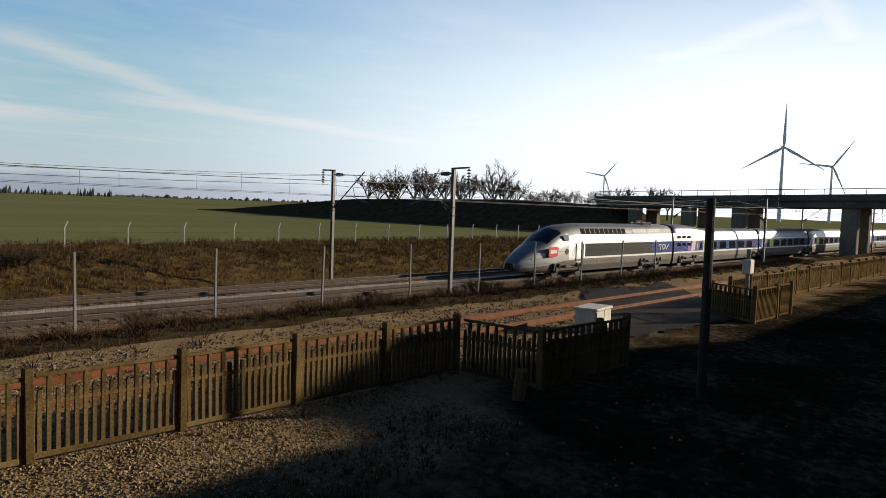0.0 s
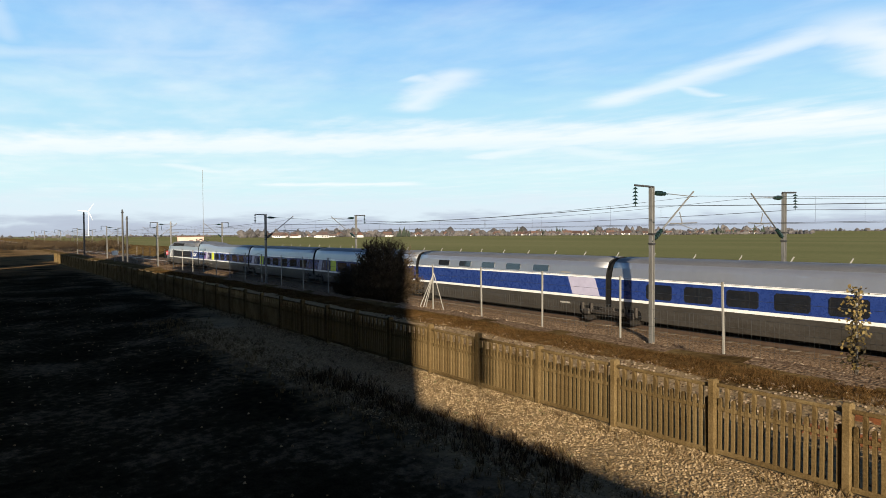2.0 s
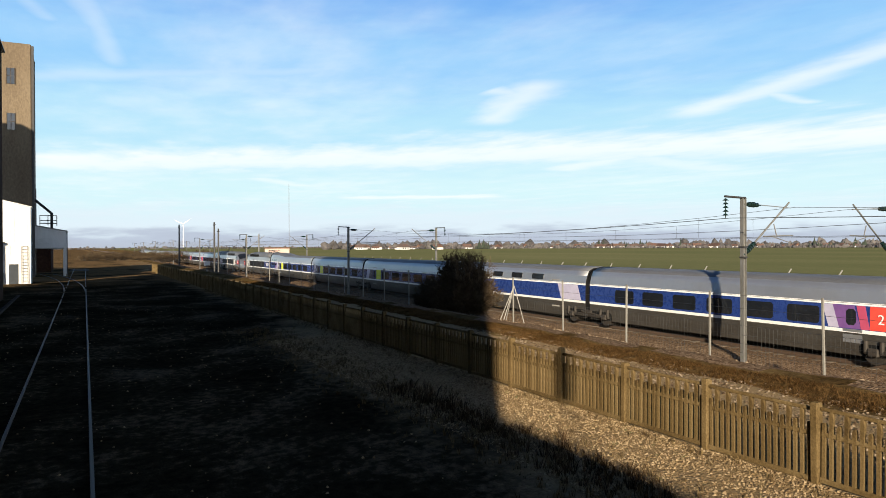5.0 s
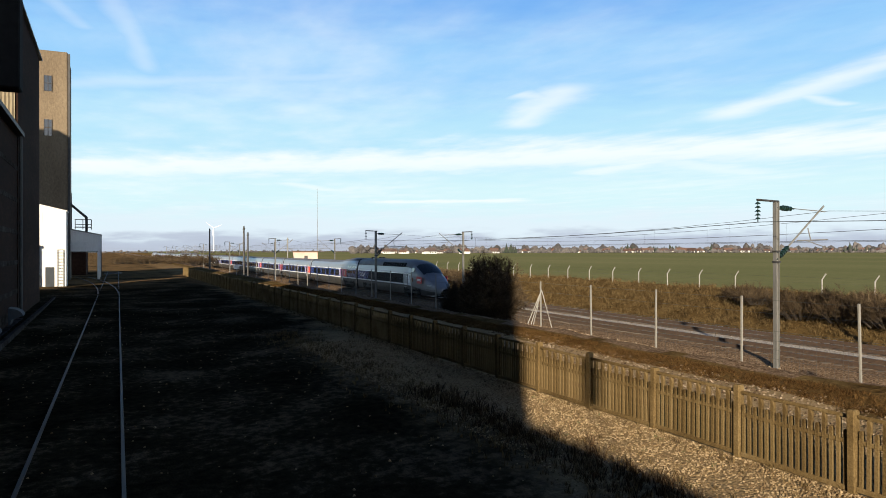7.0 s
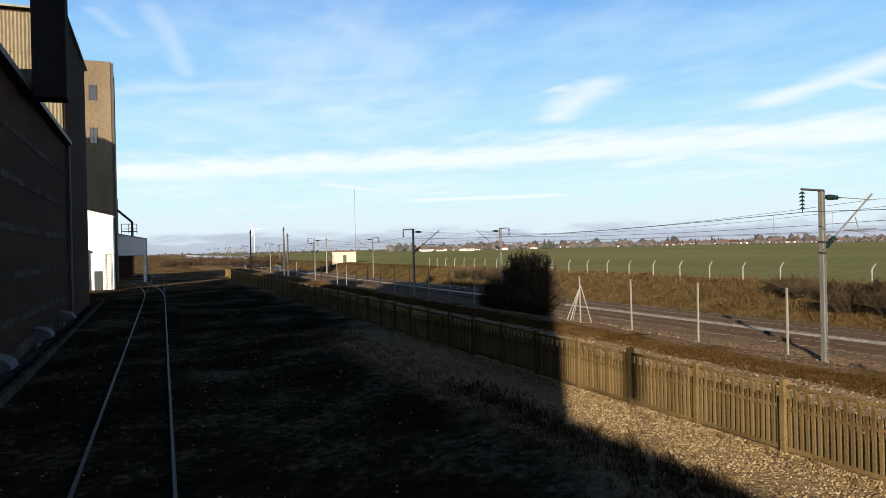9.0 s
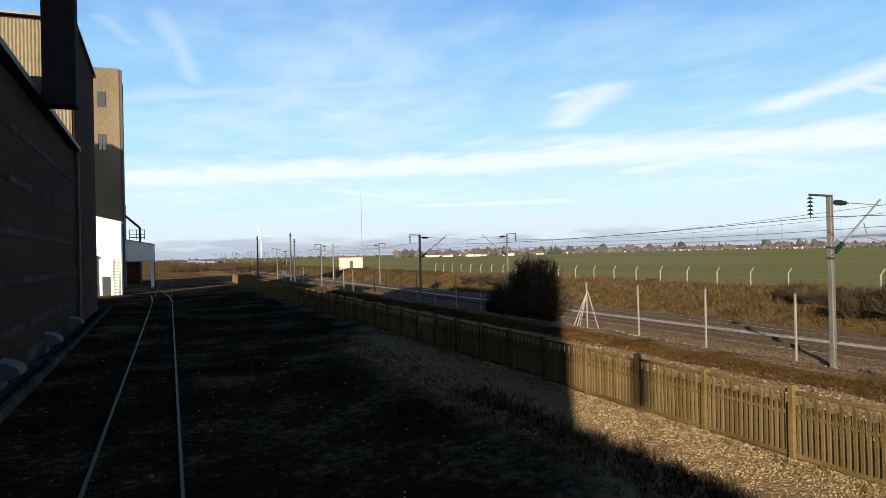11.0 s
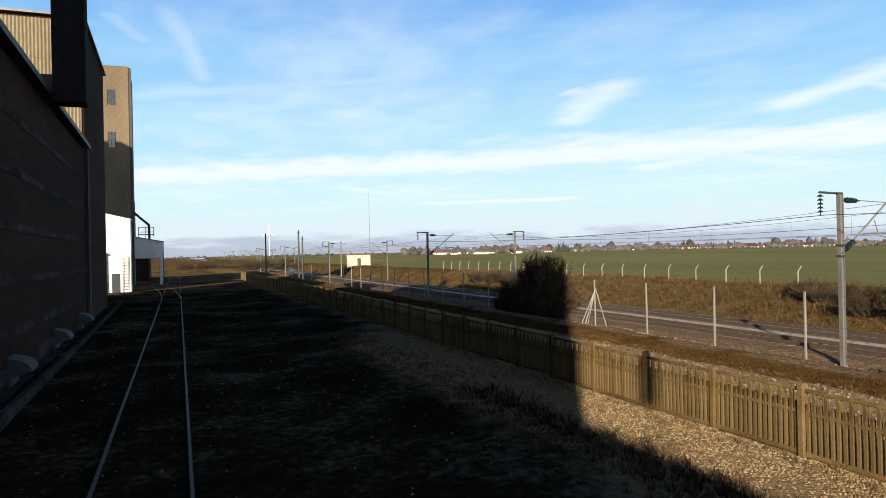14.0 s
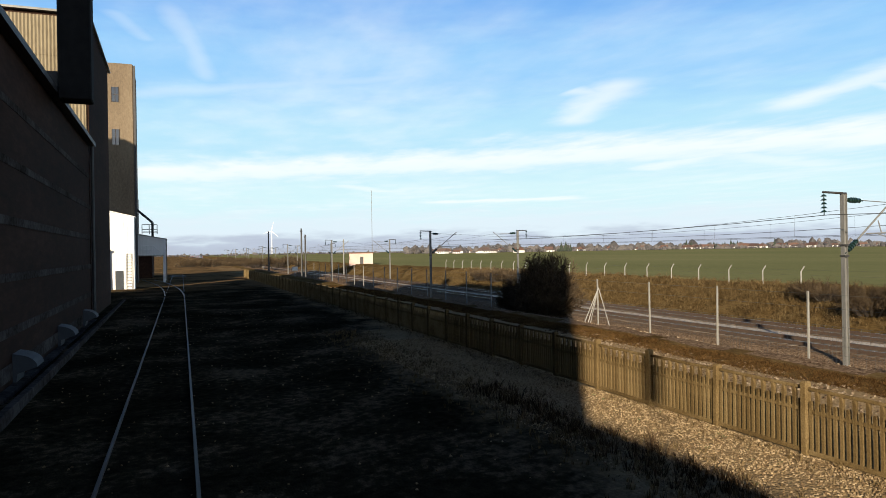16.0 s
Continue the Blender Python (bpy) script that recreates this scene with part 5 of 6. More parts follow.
def loading_canopy():
    t = thing("loading_canopy", "pale steel loading gantry with railings beside the silo", "gantry", (7.6, 0, 0.24))
    t.scale = (1.0, 0.93, 0.93)
    part("cabin", prism(B(), -112, -104, ((-4.5, 3.45), (-0.95, 3.45), (-0.95, 5.55), (-4.5, 6.25))), M["white_sheet"], t)
    part("cabin_roof", prism(B(), -112.2, -103.85, ((-4.5, 6.26), (-0.8, 5.54), (-0.8, 5.66), (-4.5, 6.38))), M["galv"], t)
    for x, y in ((-104.2, -1.15), (-111.8, -1.15)):
        bm = B()
        box(bm, x - 0.16, x + 0.16, y - 0.16, y + 0.16, -0.4, 3.45, 0.02)
        part("leg", bm, M["white_sheet"], t)
    bm = B()
    tube(bm, (-103.8, -0.85, -0.3), (-103.8, -0.85, 5.5), 0.06, sides=6)
    part("downpipe_shade_strip", bm, M["dark_steel"], t)
    bm = B()
    box(bm, -103.9, -102.6, -4.6, -1.2, 3.32, 3.44, 0.01)
    part("walkway", bm, M["pale_concrete"], t)
    bm = B()
    for y in np.arange(-4.0, -2.5, 0.7):
        tube(bm, (-102.65, y, 3.4), (-102.65, y, 4.68), 0.045, sides=5)
    for z in (4.1, 4.68):
        tube(bm, (-102.65, -4.0, z), (-102.65, -2.5, z), 0.05, sides=5)
    tube(bm, (-102.65, -4.0, 4.68), (-102.65, -4.8, 3.9), 0.05, sides=5)
    tube(bm, (-102.65, -2.5, 4.68), (-102.65, -1.3, 3.6), 0.05, sides=5)
    part("railing", bm, M["white_sheet"], t)
    bm = B()
    tube(bm, (-104.6, -4.9, 10.0), (-104.6, -2.6, 7.9), 0.16, sides=8)
    tube(bm, (-104.6, -2.6, 7.95), (-104.6, -2.6, 6.0), 0.16, sides=8)
    part("spout", bm, M["dark_steel"], t)
    bm = B()
    for y in (-3.9, -3.0, -2.0):
        tube(bm, (-103.9, y, 6.3), (-103.9, y, 7.6), 0.05, sides=5)
    for z in (6.95, 7.6):
        tube(bm, (-103.9, -3.9, z), (-103.9, -2.0, z), 0.045, sides=5)
    box(bm, -104.6, -103.8, -3.9, -2.0, 6.55, 6.65)
    part("upper_landing", bm, M["dark_steel"], t)
    bm = B()
    for y in (-4.6, -4.3):
        tube(bm, (-103.9, y, 6.3), (-103.9, y, 11.0), 0.035, sides=5)
    for z in np.arange(6.5, 11.0, 0.35):
        tube(bm, (-103.9, -4.6, z), (-103.9, -4.3, z), 0.025, sides=4)
    part("ladder", bm, M["dark_steel"], t)


slab("loading_store", "low dark store behind the loading gantry", -124.0, -112.3, -9.0, -2.9, -0.2, 3.4, "brick_wall")
loading_canopy()
slab("silo_block", "tall grain silo block behind the viewer", -20.35, 8.1, -13, -4.36, -0.2, 24.0, "silo")
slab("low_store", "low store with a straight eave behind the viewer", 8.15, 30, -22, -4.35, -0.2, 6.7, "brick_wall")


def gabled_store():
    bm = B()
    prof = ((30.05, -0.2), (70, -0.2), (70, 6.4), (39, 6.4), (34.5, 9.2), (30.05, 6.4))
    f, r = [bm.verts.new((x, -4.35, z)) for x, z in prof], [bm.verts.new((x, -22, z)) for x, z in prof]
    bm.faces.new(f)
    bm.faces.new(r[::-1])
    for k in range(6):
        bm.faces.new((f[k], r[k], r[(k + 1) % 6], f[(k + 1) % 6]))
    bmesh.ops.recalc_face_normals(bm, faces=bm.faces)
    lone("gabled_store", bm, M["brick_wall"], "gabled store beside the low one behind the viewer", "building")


gabled_store()


def vent_pipe():
    bm = B()
    tube(bm, (11.2, -4.6, 6.6), (11.2, -4.6, 8.05), 0.03, sides=8)
    tube(bm, (11.2, -4.6, 8.0), (11.2, -4.6, 9.6), 0.16, sides=12)
    lone("vent_pipe", bm, M["galv"], "steel vent cowl on a thin stem on the low store roof", "pipe")


vent_pipe()
slab("rear_silo", "square silo block behind the tall grain store", -72, -60, -34, -19, -0.2, 25.5, "silo")


# ---------- crossing ----------
def crossing():
    bm = B()
    outline = [(16.9, 9.3), (18.4, 8.9), (20.2, 8.8), (22.0, 8.55), (23.6, 8.3), (26.4, 10.0), (30.5, 12.8), (34.5, 16.6), (27.5, 16.6), (23.6, 13.8), (20.0, 11.8)]
    pts = []
    for a, b in zip(outline, outline[1:] + outline[:1]):
        for k in range(6):
            u = k / 6
            x, y = a[0] + (b[0] - a[0]) * u, a[1] + (b[1] - a[1]) * u
            pts.append((x + 0.16 * noise.noise(Vector((x * 2, y * 2, 1.0))), y + 0.22 * noise.noise(Vector((x * 2, y * 2, 6.0)))))
    top = [bm.verts.new((x, y, 0.06)) for x, y in pts]
    low = [bm.verts.new((x, y, -0.3)) for x, y in pts]
    bm.faces.new(top)
    for k in range(len(pts)):
        bm.faces.new((low[k], low[(k + 1) % len(pts)], top[(k + 1) % len(pts)], top[k]))
    lone("crossing_road", bm, M["asphalt"], "worn dark asphalt of the level crossing road", "road", kind="structure")


crossing()


def cabinet():
    t = thing("relay_cabinet", "dirty white lineside relay cabinet beside the crossing", "cabinet", (18.3, 10.4, 0), rz=8)
    bm = B()
    box(bm, -0.55, 0.55, -0.32, 0.32, 0.1, 0.60, 0.02)
    part("body", bm, M["cabinet"], t)
    bm = B()
    box(bm, -0.6, 0.6, -0.37, 0.37, 0.60, 0.68, 0.02)
    part("lid", bm, M["cabinet"], t)
    bm = B()
    box(bm, -0.58, 0.58, -0.35, 0.35, -0.2, 0.1)
    part("plinth", bm, M["pale_concrete"], t)
    for x in (-0.27, 0.27):
        bm = B()
        box(bm, x - 0.25, x + 0.25, -0.345, -0.32, 0.14, 0.58, 0.005)
        part("door", bm, M["cabinet"], t)


cabinet()


def dark_pole():
    t = thing("wooden_pole", "dark tarred wooden pole with a small lamp bracket", "pole", (13.5, 5.17, 0))
    bm = B()
    tube(bm, (0, 0, -0.3), (-0.05, 0, 3.72), 0.095, 0.08, sides=12)
    part("shaft", bm, M["wood_pole"], t)
    bm = B()
    tube(bm, (0, 0, 3.6), (0.15, 0.12, 3.66), 0.02, sides=6)
    tube(bm, (0.15, 0.12, 3.68), (0.28, 0.2, 3.6), 0.05, 0.07, sides=8)
    part("lamp_bracket", bm, M["galv"], t)


dark_pole()


def crossing_signal():
    t = thing("crossing_signal", "slim grey crossing signal post with a small box", "signal", (25.4, 8.6, 0))
    bm = B()
    tube(bm, (0, 0, -0.1), (0, 0, 2.3), 0.07, sides=10)
    part("post", bm, M["galv"], t)
    bm = B()
    box(bm, -0.2, 0.2, -0.14, 0.14, 1.45, 1.95, 0.03)
    part("box", bm, M["cabinet"], t)


crossing_signal()


# ---------- far things ----------
def polar(az, d):
    return d * math.sin(radians(az)), d * math.cos(radians(az))


def hut():
    x, y = polar(-75.6, 188)
    t = thing("brick_hut", "small cream lineside hut with a flat roof", "hut", (x, y, 0), rz=75.6)
    bm = B()
    box(bm, -3.1, 3.1, -2, 2, -0.5, 3.0)
    part("wall", bm, M["plaster"], t)
    bm = B()
    box(bm, -3.3, 3.3, -2.2, 2.2, 3.0, 3.25)
    part("roof", bm, M["roof_tile"], t)
    for s in (-1, 1):
        bm = B()
        box(bm, -0.3, 0.6, s * 2.0 - 0.03, s * 2.0 + 0.03, 0, 2.1)
        part("door", bm, M["dark_steel"], t)


hut()

ROTORS = []


def rotor_pose(rotor, angle):
    return ROTOR_HUBS[rotor.name] @ pose(0, 0, 0, 0, angle, 0)


ROTOR_HUBS = {}


def turbine(az, d, hub, blade, facing, angle):
    x, y = polar(az, d)
    t = thing("wind_turbine", "white three-bladed wind turbine on the horizon", "wind turbine", (x, y, -1), group="wind turbines", rz=facing)
    bm = B()
    tube(bm, (0, 0, 0), (0, 0, hub), 2.2, 1.2, sides=12)
    part("tower", bm, M["turbine"], t)
    bm = B()
    box(bm, -1.6, 1.6, -2.5, 6, hub - 1.5, hub + 1.8, 0.4)
    part("nacelle", bm, M["turbine"], t)
    bm = B()
    for k in range(3):
        a = math.tau * k / 3
        c, s = math.sin(a), math.cos(a)
        prev = None
        for f, w in ((0.02, 0.9), (0.18, 1.6), (0.55, 1.0), (1.0, 0.25)):
            r = blade * f
            ring = [bm.verts.new((c * r + s * dx, -3.2 + dy, s * r - c * dx)) for dx, dy in ((-w, 0), (0, -0.35), (w, 0), (0, 0.35))]
            if prev:
                for q in range(4):
                    bm.faces.new((prev[q], prev[(q + 1) % 4], ring[(q + 1) % 4], ring[q]))
            prev = ring
        bm.faces.new(prev)
    tube(bm, (0, -2.4, 0), (0, -4.2, 0), 1.6, 0.6, sides=10)
    bmesh.ops.recalc_face_normals(bm, faces=bm.faces)
    r = part("rotor", bm, M["turbine"], t)
    ROTOR_HUBS[r.name] = pose(0, 0, hub)
    ROTORS.append((r, angle))
    r.matrix_basis = rotor_pose(r, angle)


turbine(72.68, 800, 77, 45, -62, 0)
turbine(75.9, 1150, 81, 45, -62, 35)
turbine(59.9, 1500, 80, 45, -52, 40)
turbine(-82.6, 3300, 106, 42, 70, 20)


def radio_mast():
    x, y = polar(-74.65, 1400)
    t = thing("radio_mast", "very slim lattice radio mast far away", "mast", (x, y, 0))
    bm = B()
    tube(bm, (0, 0, 0), (0, 0, 125), 0.5, 0.35, sides=5)
    part("shaft", bm, M["galv"], t)


radio_mast()


def far_woods(name, label, spans, mat, seed):
    """Ragged clumps of far trees: many small leafless crowns in one mesh."""
    gen = random.Random(seed)
    bm = B()
    for az0, az1, d, h, n in spans:
        for k in range(n):
            az = gen.uniform(az0, az1)
            x, y = polar(az, d * gen.uniform(0.96, 1.06))
            hh = h * (gen.uniform(0.35, 0.8) if gen.random() < 0.85 else gen.uniform(0.8, 1.35))
            if mat == "conifer":
                w, shape = hh * gen.uniform(0.16, 0.24), ((0.0, 0.5), (0.12, 1.0), (0.55, 0.6), (1.0, 0.04))
            else:
                w, shape = hh * gen.uniform(0.3, 0.75), ((0.0, 0.7), (0.3, 1.0), (0.62, 0.85), (0.85, 0.5), (1.0, 0.08))
            rings = []
            lx, ly = gen.uniform(-0.3, 0.3) * w, gen.uniform(-0.3, 0.3) * w
            for f, r in shape:
                rings.append([bm.verts.new((x + lx * f + math.cos(a) * w * r * gen.uniform(0.55, 1.35), y + ly * f + math.sin(a) * w * r * gen.uniform(0.55, 1.35), hh * f * gen.uniform(0.88, 1.1))) for a in np.arange(0, math.tau - 0.01, math.tau / 7)])
            for a, b in zip(rings, rings[1:]):
                for q in range(7):
                    bm.faces.new((a[q], a[(q + 1) % 7], b[(q + 1) % 7], b[q]))
    lone(name, bm, M[mat], label, "woods", kind="stuff")


far_woods("far_woods", "hazy brown line of far bare trees", [(-72, -28, 1000, 6.4, 1000), (-58, -48, 980, 9.0, 70), (-40, -30, 980, 9.0, 60), (-62, -50, 820, 5.0, 260), (-28, 12, 2600, 9, 420), (22, 40, 2600, 10, 200), (-92, -72, 1300, 4.0, 300), (-44, -38, 950, 9, 90), (-72, -28, 755, 3.4, 700), (-72, -60, 850, 8.0, 160)], "far_tree", 3)
far_woods("far_conifers", "dark clump of conifers beside far houses", [(-60.0, -58.5, 720, 9, 16), (13.5, 22, 1500, 14, 110), (-35, -31, 900, 9, 40), (-48, -46, 850, 10, 14), (-54, -40, 900, 10, 16)], "conifer", 9)


def house_bm_parts(t, w, d, h, rh):
    bm = B()
    box(bm, -w / 2, w / 2, -d / 2, d / 2, -0.3, h)
    part("wall", bm, M["house_white"], t)
    bm = B()
    v = [bm.verts.new(p) for p in ((-w / 2 - 0.3, -d / 2 - 0.4, h - 0.1), (w / 2 + 0.3, -d / 2 - 0.4, h - 0.1), (w / 2 + 0.3, d / 2 + 0.4, h - 0.1), (-w / 2 - 0.3, d / 2 + 0.4, h - 0.1), (-w / 2 - 0.3, 0, h + rh), (w / 2 + 0.3, 0, h + rh))]
    for q in ((3, 2, 1, 0), (0, 1, 5, 4), (2, 3, 4, 5), (1, 2, 5), (3, 0, 4)):
        bm.faces.new([v[i] for i in q])
    part("roof", bm, M["roof_tile"], t)
    for x in (-w * 0.3, 0, w * 0.3):
        bm = B()
        box(bm, x - 0.6, x + 0.6, -d / 2 - 0.03, -d / 2 + 0.03, 0.9, 2.2)
        part("window", bm, M["glass"], t)


gen_h = random.Random(12)
house = thing("house", "white-rendered village house with a tiled roof", "house", group="village houses")
house_bm_parts(house, 11, 8, 2.6, 3.6)
hs = []
for k in range(120):
    if k < 16:
        az, d = gen_h.uniform(-69, -60), gen_h.uniform(640, 790)
    elif k < 66:
        az, d = gen_h.uniform(-50, -40), gen_h.uniform(770, 960)
    else:
        az, d = gen_h.uniform(-70, -30), gen_h.uniform(780, 960)
    x, y = polar(az, d)
    hs.append((x, y, 0, -az + gen_h.uniform(-90, 90), gen_h.uniform(0.5, 0.9)))
place(house, hs, "village houses")

# ---------- bushes ----------
def ivy_post():
    gen = random.Random(77)
    t = thing("ivy_growth", "ivy with yellowing leaves climbing a fence post", "plant", (-9.47, 19.95, -0.5), group="lineside bushes")
    st = B()
    for k in range(5):
        a = gen.uniform(0, 6.28)
        p = Vector((0.06 * math.cos(a), 0.06 * math.sin(a), 0))
        for z in np.arange(0.0, 2.1, 0.3):
            q = Vector((gen.uniform(-0.12, 0.12), gen.uniform(-0.12, 0.12), z + 0.3))
            tube(st, p, q, 0.012, sides=4)
            p = q
    part("vine", st, M["bark"], t)
    lf = B()
    for k in range(420):
        z = gen.uniform(0.2, 2.45)
        r = 0.26 if z < 2.0 else 0.2
        p = Vector((gen.gauss(0, r * 0.6), gen.gauss(0, r * 0.6), z))
        s = gen.uniform(0.03, 0.07)
        u = Vector((gen.gauss(0, 1), gen.gauss(0, 1), gen.gauss(0, 1))).normalized() * s
        w = u.orthogonal().normalized() * s * 0.7
        lf.faces.new([lf.verts.new(p + v) for v in (-u, w, u, -w)])
    tagged(part("foliage", lf, M["yellow_leaf"], t), kind="stuff")


ivy_post()

thicket = bush("bramble_thicket", "low tangled brown bramble thicket on the cutting slope", 44, 1.7, 3.6, 46, depth=3)
gen_b = random.Random(8)
place(thicket, [(-38 + 2.3 * k + gen_b.uniform(-0.8, 0.8), 43.0 + gen_b.uniform(-0.8, 1.0), -0.5, gen_b.uniform(0, 360), gen_b.uniform(0.75, 1.25)) for k in range(23)] + [(-31.5 + 1.9 * k + gen_b.uniform(-0.6, 0.6), 41.6 + 0.5 * (k % 3), -1.1, gen_b.uniform(0, 360), gen_b.uniform(1.1, 1.4)) for k in range(7)] + [(-93.0 + 1.8 * k + gen_b.uniform(-0.5, 0.5), 42.0 + 0.7 * (k % 3), -0.9, gen_b.uniform(0, 360), gen_b.uniform(1.2, 1.6)) for k in range(7)] + [(4 + 3.1 * k + gen_b.uniform(-1, 1), 19.6 + gen_b.uniform(-0.9, 1.2), -0.75, gen_b.uniform(0, 360), gen_b.uniform(0.4, 0.75)) for k in range(15)] + [(-240 * math.sin(radians(80.5 + 0.34 * k)) * s_, 240 * math.cos(radians(80.5 + 0.34 * k)) * s_, -0.4, 40.0 * k, 1.5 + 0.4 * (k % 3)) for k, s_ in ((k, 0.85 + 0.09 * ((k * 7) % 5)) for k in range(26))], "lineside bushes")


def stone_stub():
    bm = B()
    box(bm, -0.12, 0.12, -0.1, 0.1, -0.1, 0.55, 0.04)
    lone("stone_stub", bm, M["fence_concrete"], "short leaning concrete marker stub in the yard", "marker", at=pose(10.6, 7.3, 0, 4, 6, 20))


stone_stub()

def round_bush():
    """Many stems fanning into a dense dome of fine twigs, thicker towards the ground."""
    gen = random.Random(31)
    t = thing("bare_bush", "large dense bare bush beside the lineside fence", "bush")
    wood, twigs = B(), B()
    for k in range(165):
        a = gen.uniform(0, math.tau)
        el = math.acos(1 - gen.random() * 0.98)
        reach = gen.uniform(0.82, 1.08)
        tip = Vector((math.cos(a) * math.sin(el) * 1.95 * reach, math.sin(a) * math.sin(el) * 1.8 * reach, 0.7 + math.cos(el) * 2.75 * reach))
        foot = Vector((math.cos(a) * gen.uniform(0, 0.8), math.sin(a) * gen.uniform(0, 0.8), -0.15))
        knee = foot.lerp(tip, 0.5) + Vector((gen.gauss(0, 0.12), gen.gauss(0, 0.12), 0.15))
        tube(wood, foot, knee, 0.03, 0.02, sides=4, caps=False)
        tube(wood, knee, tip, 0.02, 0.007, sides=3, caps=False)
        for j in range(38):
            u = gen.uniform(0.15, 1.0)
            p = foot.lerp(knee, u * 2) if u < 0.5 else knee.lerp(tip, u * 2 - 1)
            d = ((tip - foot).normalized() * 0.7 + Vector((gen.gauss(0, 0.6), gen.gauss(0, 0.6), gen.gauss(0.15, 0.5)))).normalized()
            ln = gen.uniform(0.3, 0.75) * (1.1 - 0.45 * u)
            tube(twigs, p, p + d * ln, 0.011, 0.006, sides=3, caps=False)
            for q in range(3):
                p2 = p + d * ln * gen.uniform(0.3, 0.95)
                d2 = (d + Vector((gen.gauss(0, 0.6), gen.gauss(0, 0.6), gen.gauss(0.1, 0.5)))).normalized()
                tube(twigs, p2, p2 + d2 * ln * 0.6, 0.009, 0.005, sides=3, caps=False)
    part("branchwork", wood, M["bark"], t)
    part("crown", twigs, M["twig"], t)
    return t


place(round_bush(), [(-34.2, 19.2, -0.5, 0, 1.04), (-37.8, 19.0, -0.5, 130, 0.6)], "lineside bushes")
scrub = bush("scrub_bush", "half-bare bush with a few yellow leaves", 17, 2.9, 3.0, 12, leaves=320, depth=4)
place(scrub, [(-3.35, 18.3, -0.15, 0, 1.0), (-1.0, 18.4, -0.15, 80, 0.72), (4.5, 18.4, -0.15, 200, 0.5), (-7.4, 44.6, -0.2, 10, 0.9)], "lineside bushes")


# ---------- loose stones, tufts of grass ----------
def scatter_stones(name, label, n, seed, region, smin, smax, mat):
    gen = random.Random(seed)
    verts, faces = [], []
    for k in range(n):
        x, y = region(gen)
        s = gen.uniform(smin, smax)
        z = ground_z(x, y)
        base = len(verts)
        a0 = gen.uniform(0, math.tau)
        for j in range(4):
            a = a0 + j * math.tau / 4 + gen.uniform(-0.3, 0.3)
            verts.append((x + math.cos(a) * s, y + math.sin(a) * s, z - s * 0.1))
        for j in range(3):
            a = a0 + 0.5 + j * math.tau / 3
            verts.append((x + math.cos(a) * s * 0.55, y + math.sin(a) * s * 0.55, z + s * gen.uniform(0.5, 0.95)))
        b = base
        faces += [(b, b + 1, b + 4), (b + 1, b + 2, b + 5), (b + 1, b + 5, b + 4), (b + 2, b + 3, b + 6), (b + 2, b + 6, b + 5), (b + 3, b, b + 4), (b + 3, b + 4, b + 6), (b + 4, b + 5, b + 6)]
    me = bpy.data.meshes.new(name)
    me.from_pydata(verts, [], faces)
    me.materials.append(mat)
    lone(name, me, None, label, "stones", kind="stuff")


def scatter_tufts(name, label, n, seed, region, hmin, hmax, mat, blades=7, lean=0.5):
    gen = random.Random(seed)
    verts, faces = [], []
    for k in range(n):
        x, y = region(gen)
        z = ground_z(x, y) - 0.03
        h = gen.uniform(hmin, hmax)
        for j in range(blades):
            a = gen.uniform(0, math.tau)
            r = h * 0.25 * gen.random()
            px, py = x + math.cos(a) * r, y + math.sin(a) * r
            w = h * 0.012 + 0.006
            t = gen.uniform(0, math.tau)
            wx, wy = math.cos(t) * w, math.sin(t) * w
            lx, ly = math.cos(a) * h * lean * gen.random(), math.sin(a) * h * lean * gen.random()
            hh = h * gen.uniform(0.6, 1.0)
            b = len(verts)
            verts += [(px - wx, py - wy, z), (px + wx, py + wy, z), (px + lx * 0.4 + wx * 0.6, py + ly * 0.4 + wy * 0.6, z + hh * 0.6), (px + lx * 0.4 - wx * 0.6, py + ly * 0.4 - wy * 0.6, z + hh * 0.6), (px + lx, py + ly, z + hh)]
            faces += [(b, b + 1, b + 2, b + 3), (b + 3, b + 2, b + 4)]
    me = bpy.data.meshes.new(name)
    me.from_pydata(verts, [], faces)
    me.materials.append(mat)
    lone(name, me, None, label, "grass", kind="stuff")


def island_tones(mat, amount):
    """Gives each loose piece of a joined mesh its own tone."""
    n, l = mat.node_tree.nodes, mat.node_tree.links
    ramp = next(q for q in n if q.type == "VALTORGB")
    src = ramp.inputs[0].links[0].from_socket
    geo, m1 = n.new("ShaderNodeNewGeometry"), n.new("ShaderNodeMath")
    m1.operation = "MULTIPLY_ADD"
    l.new(geo.outputs["Random Per Island"], m1.inputs[0])
    m1.inputs[1].default_value = amount
    m2 = n.new("ShaderNodeMath")
    m2.operation = "SUBTRACT"
    l.new(src, m2.inputs[0])
    m2.inputs[1].default_value = amount / 2
    l.new(m2.outputs[0], m1.inputs[2])
    l.new(m1.outputs[0], ramp.inputs[0])


for key in ("stone", "ballast_stone", "grass_blade", "bramble", "berm_blade", "twig", "yellow_leaf", "far_tree"):
    island_tones(M[key], 0.4)

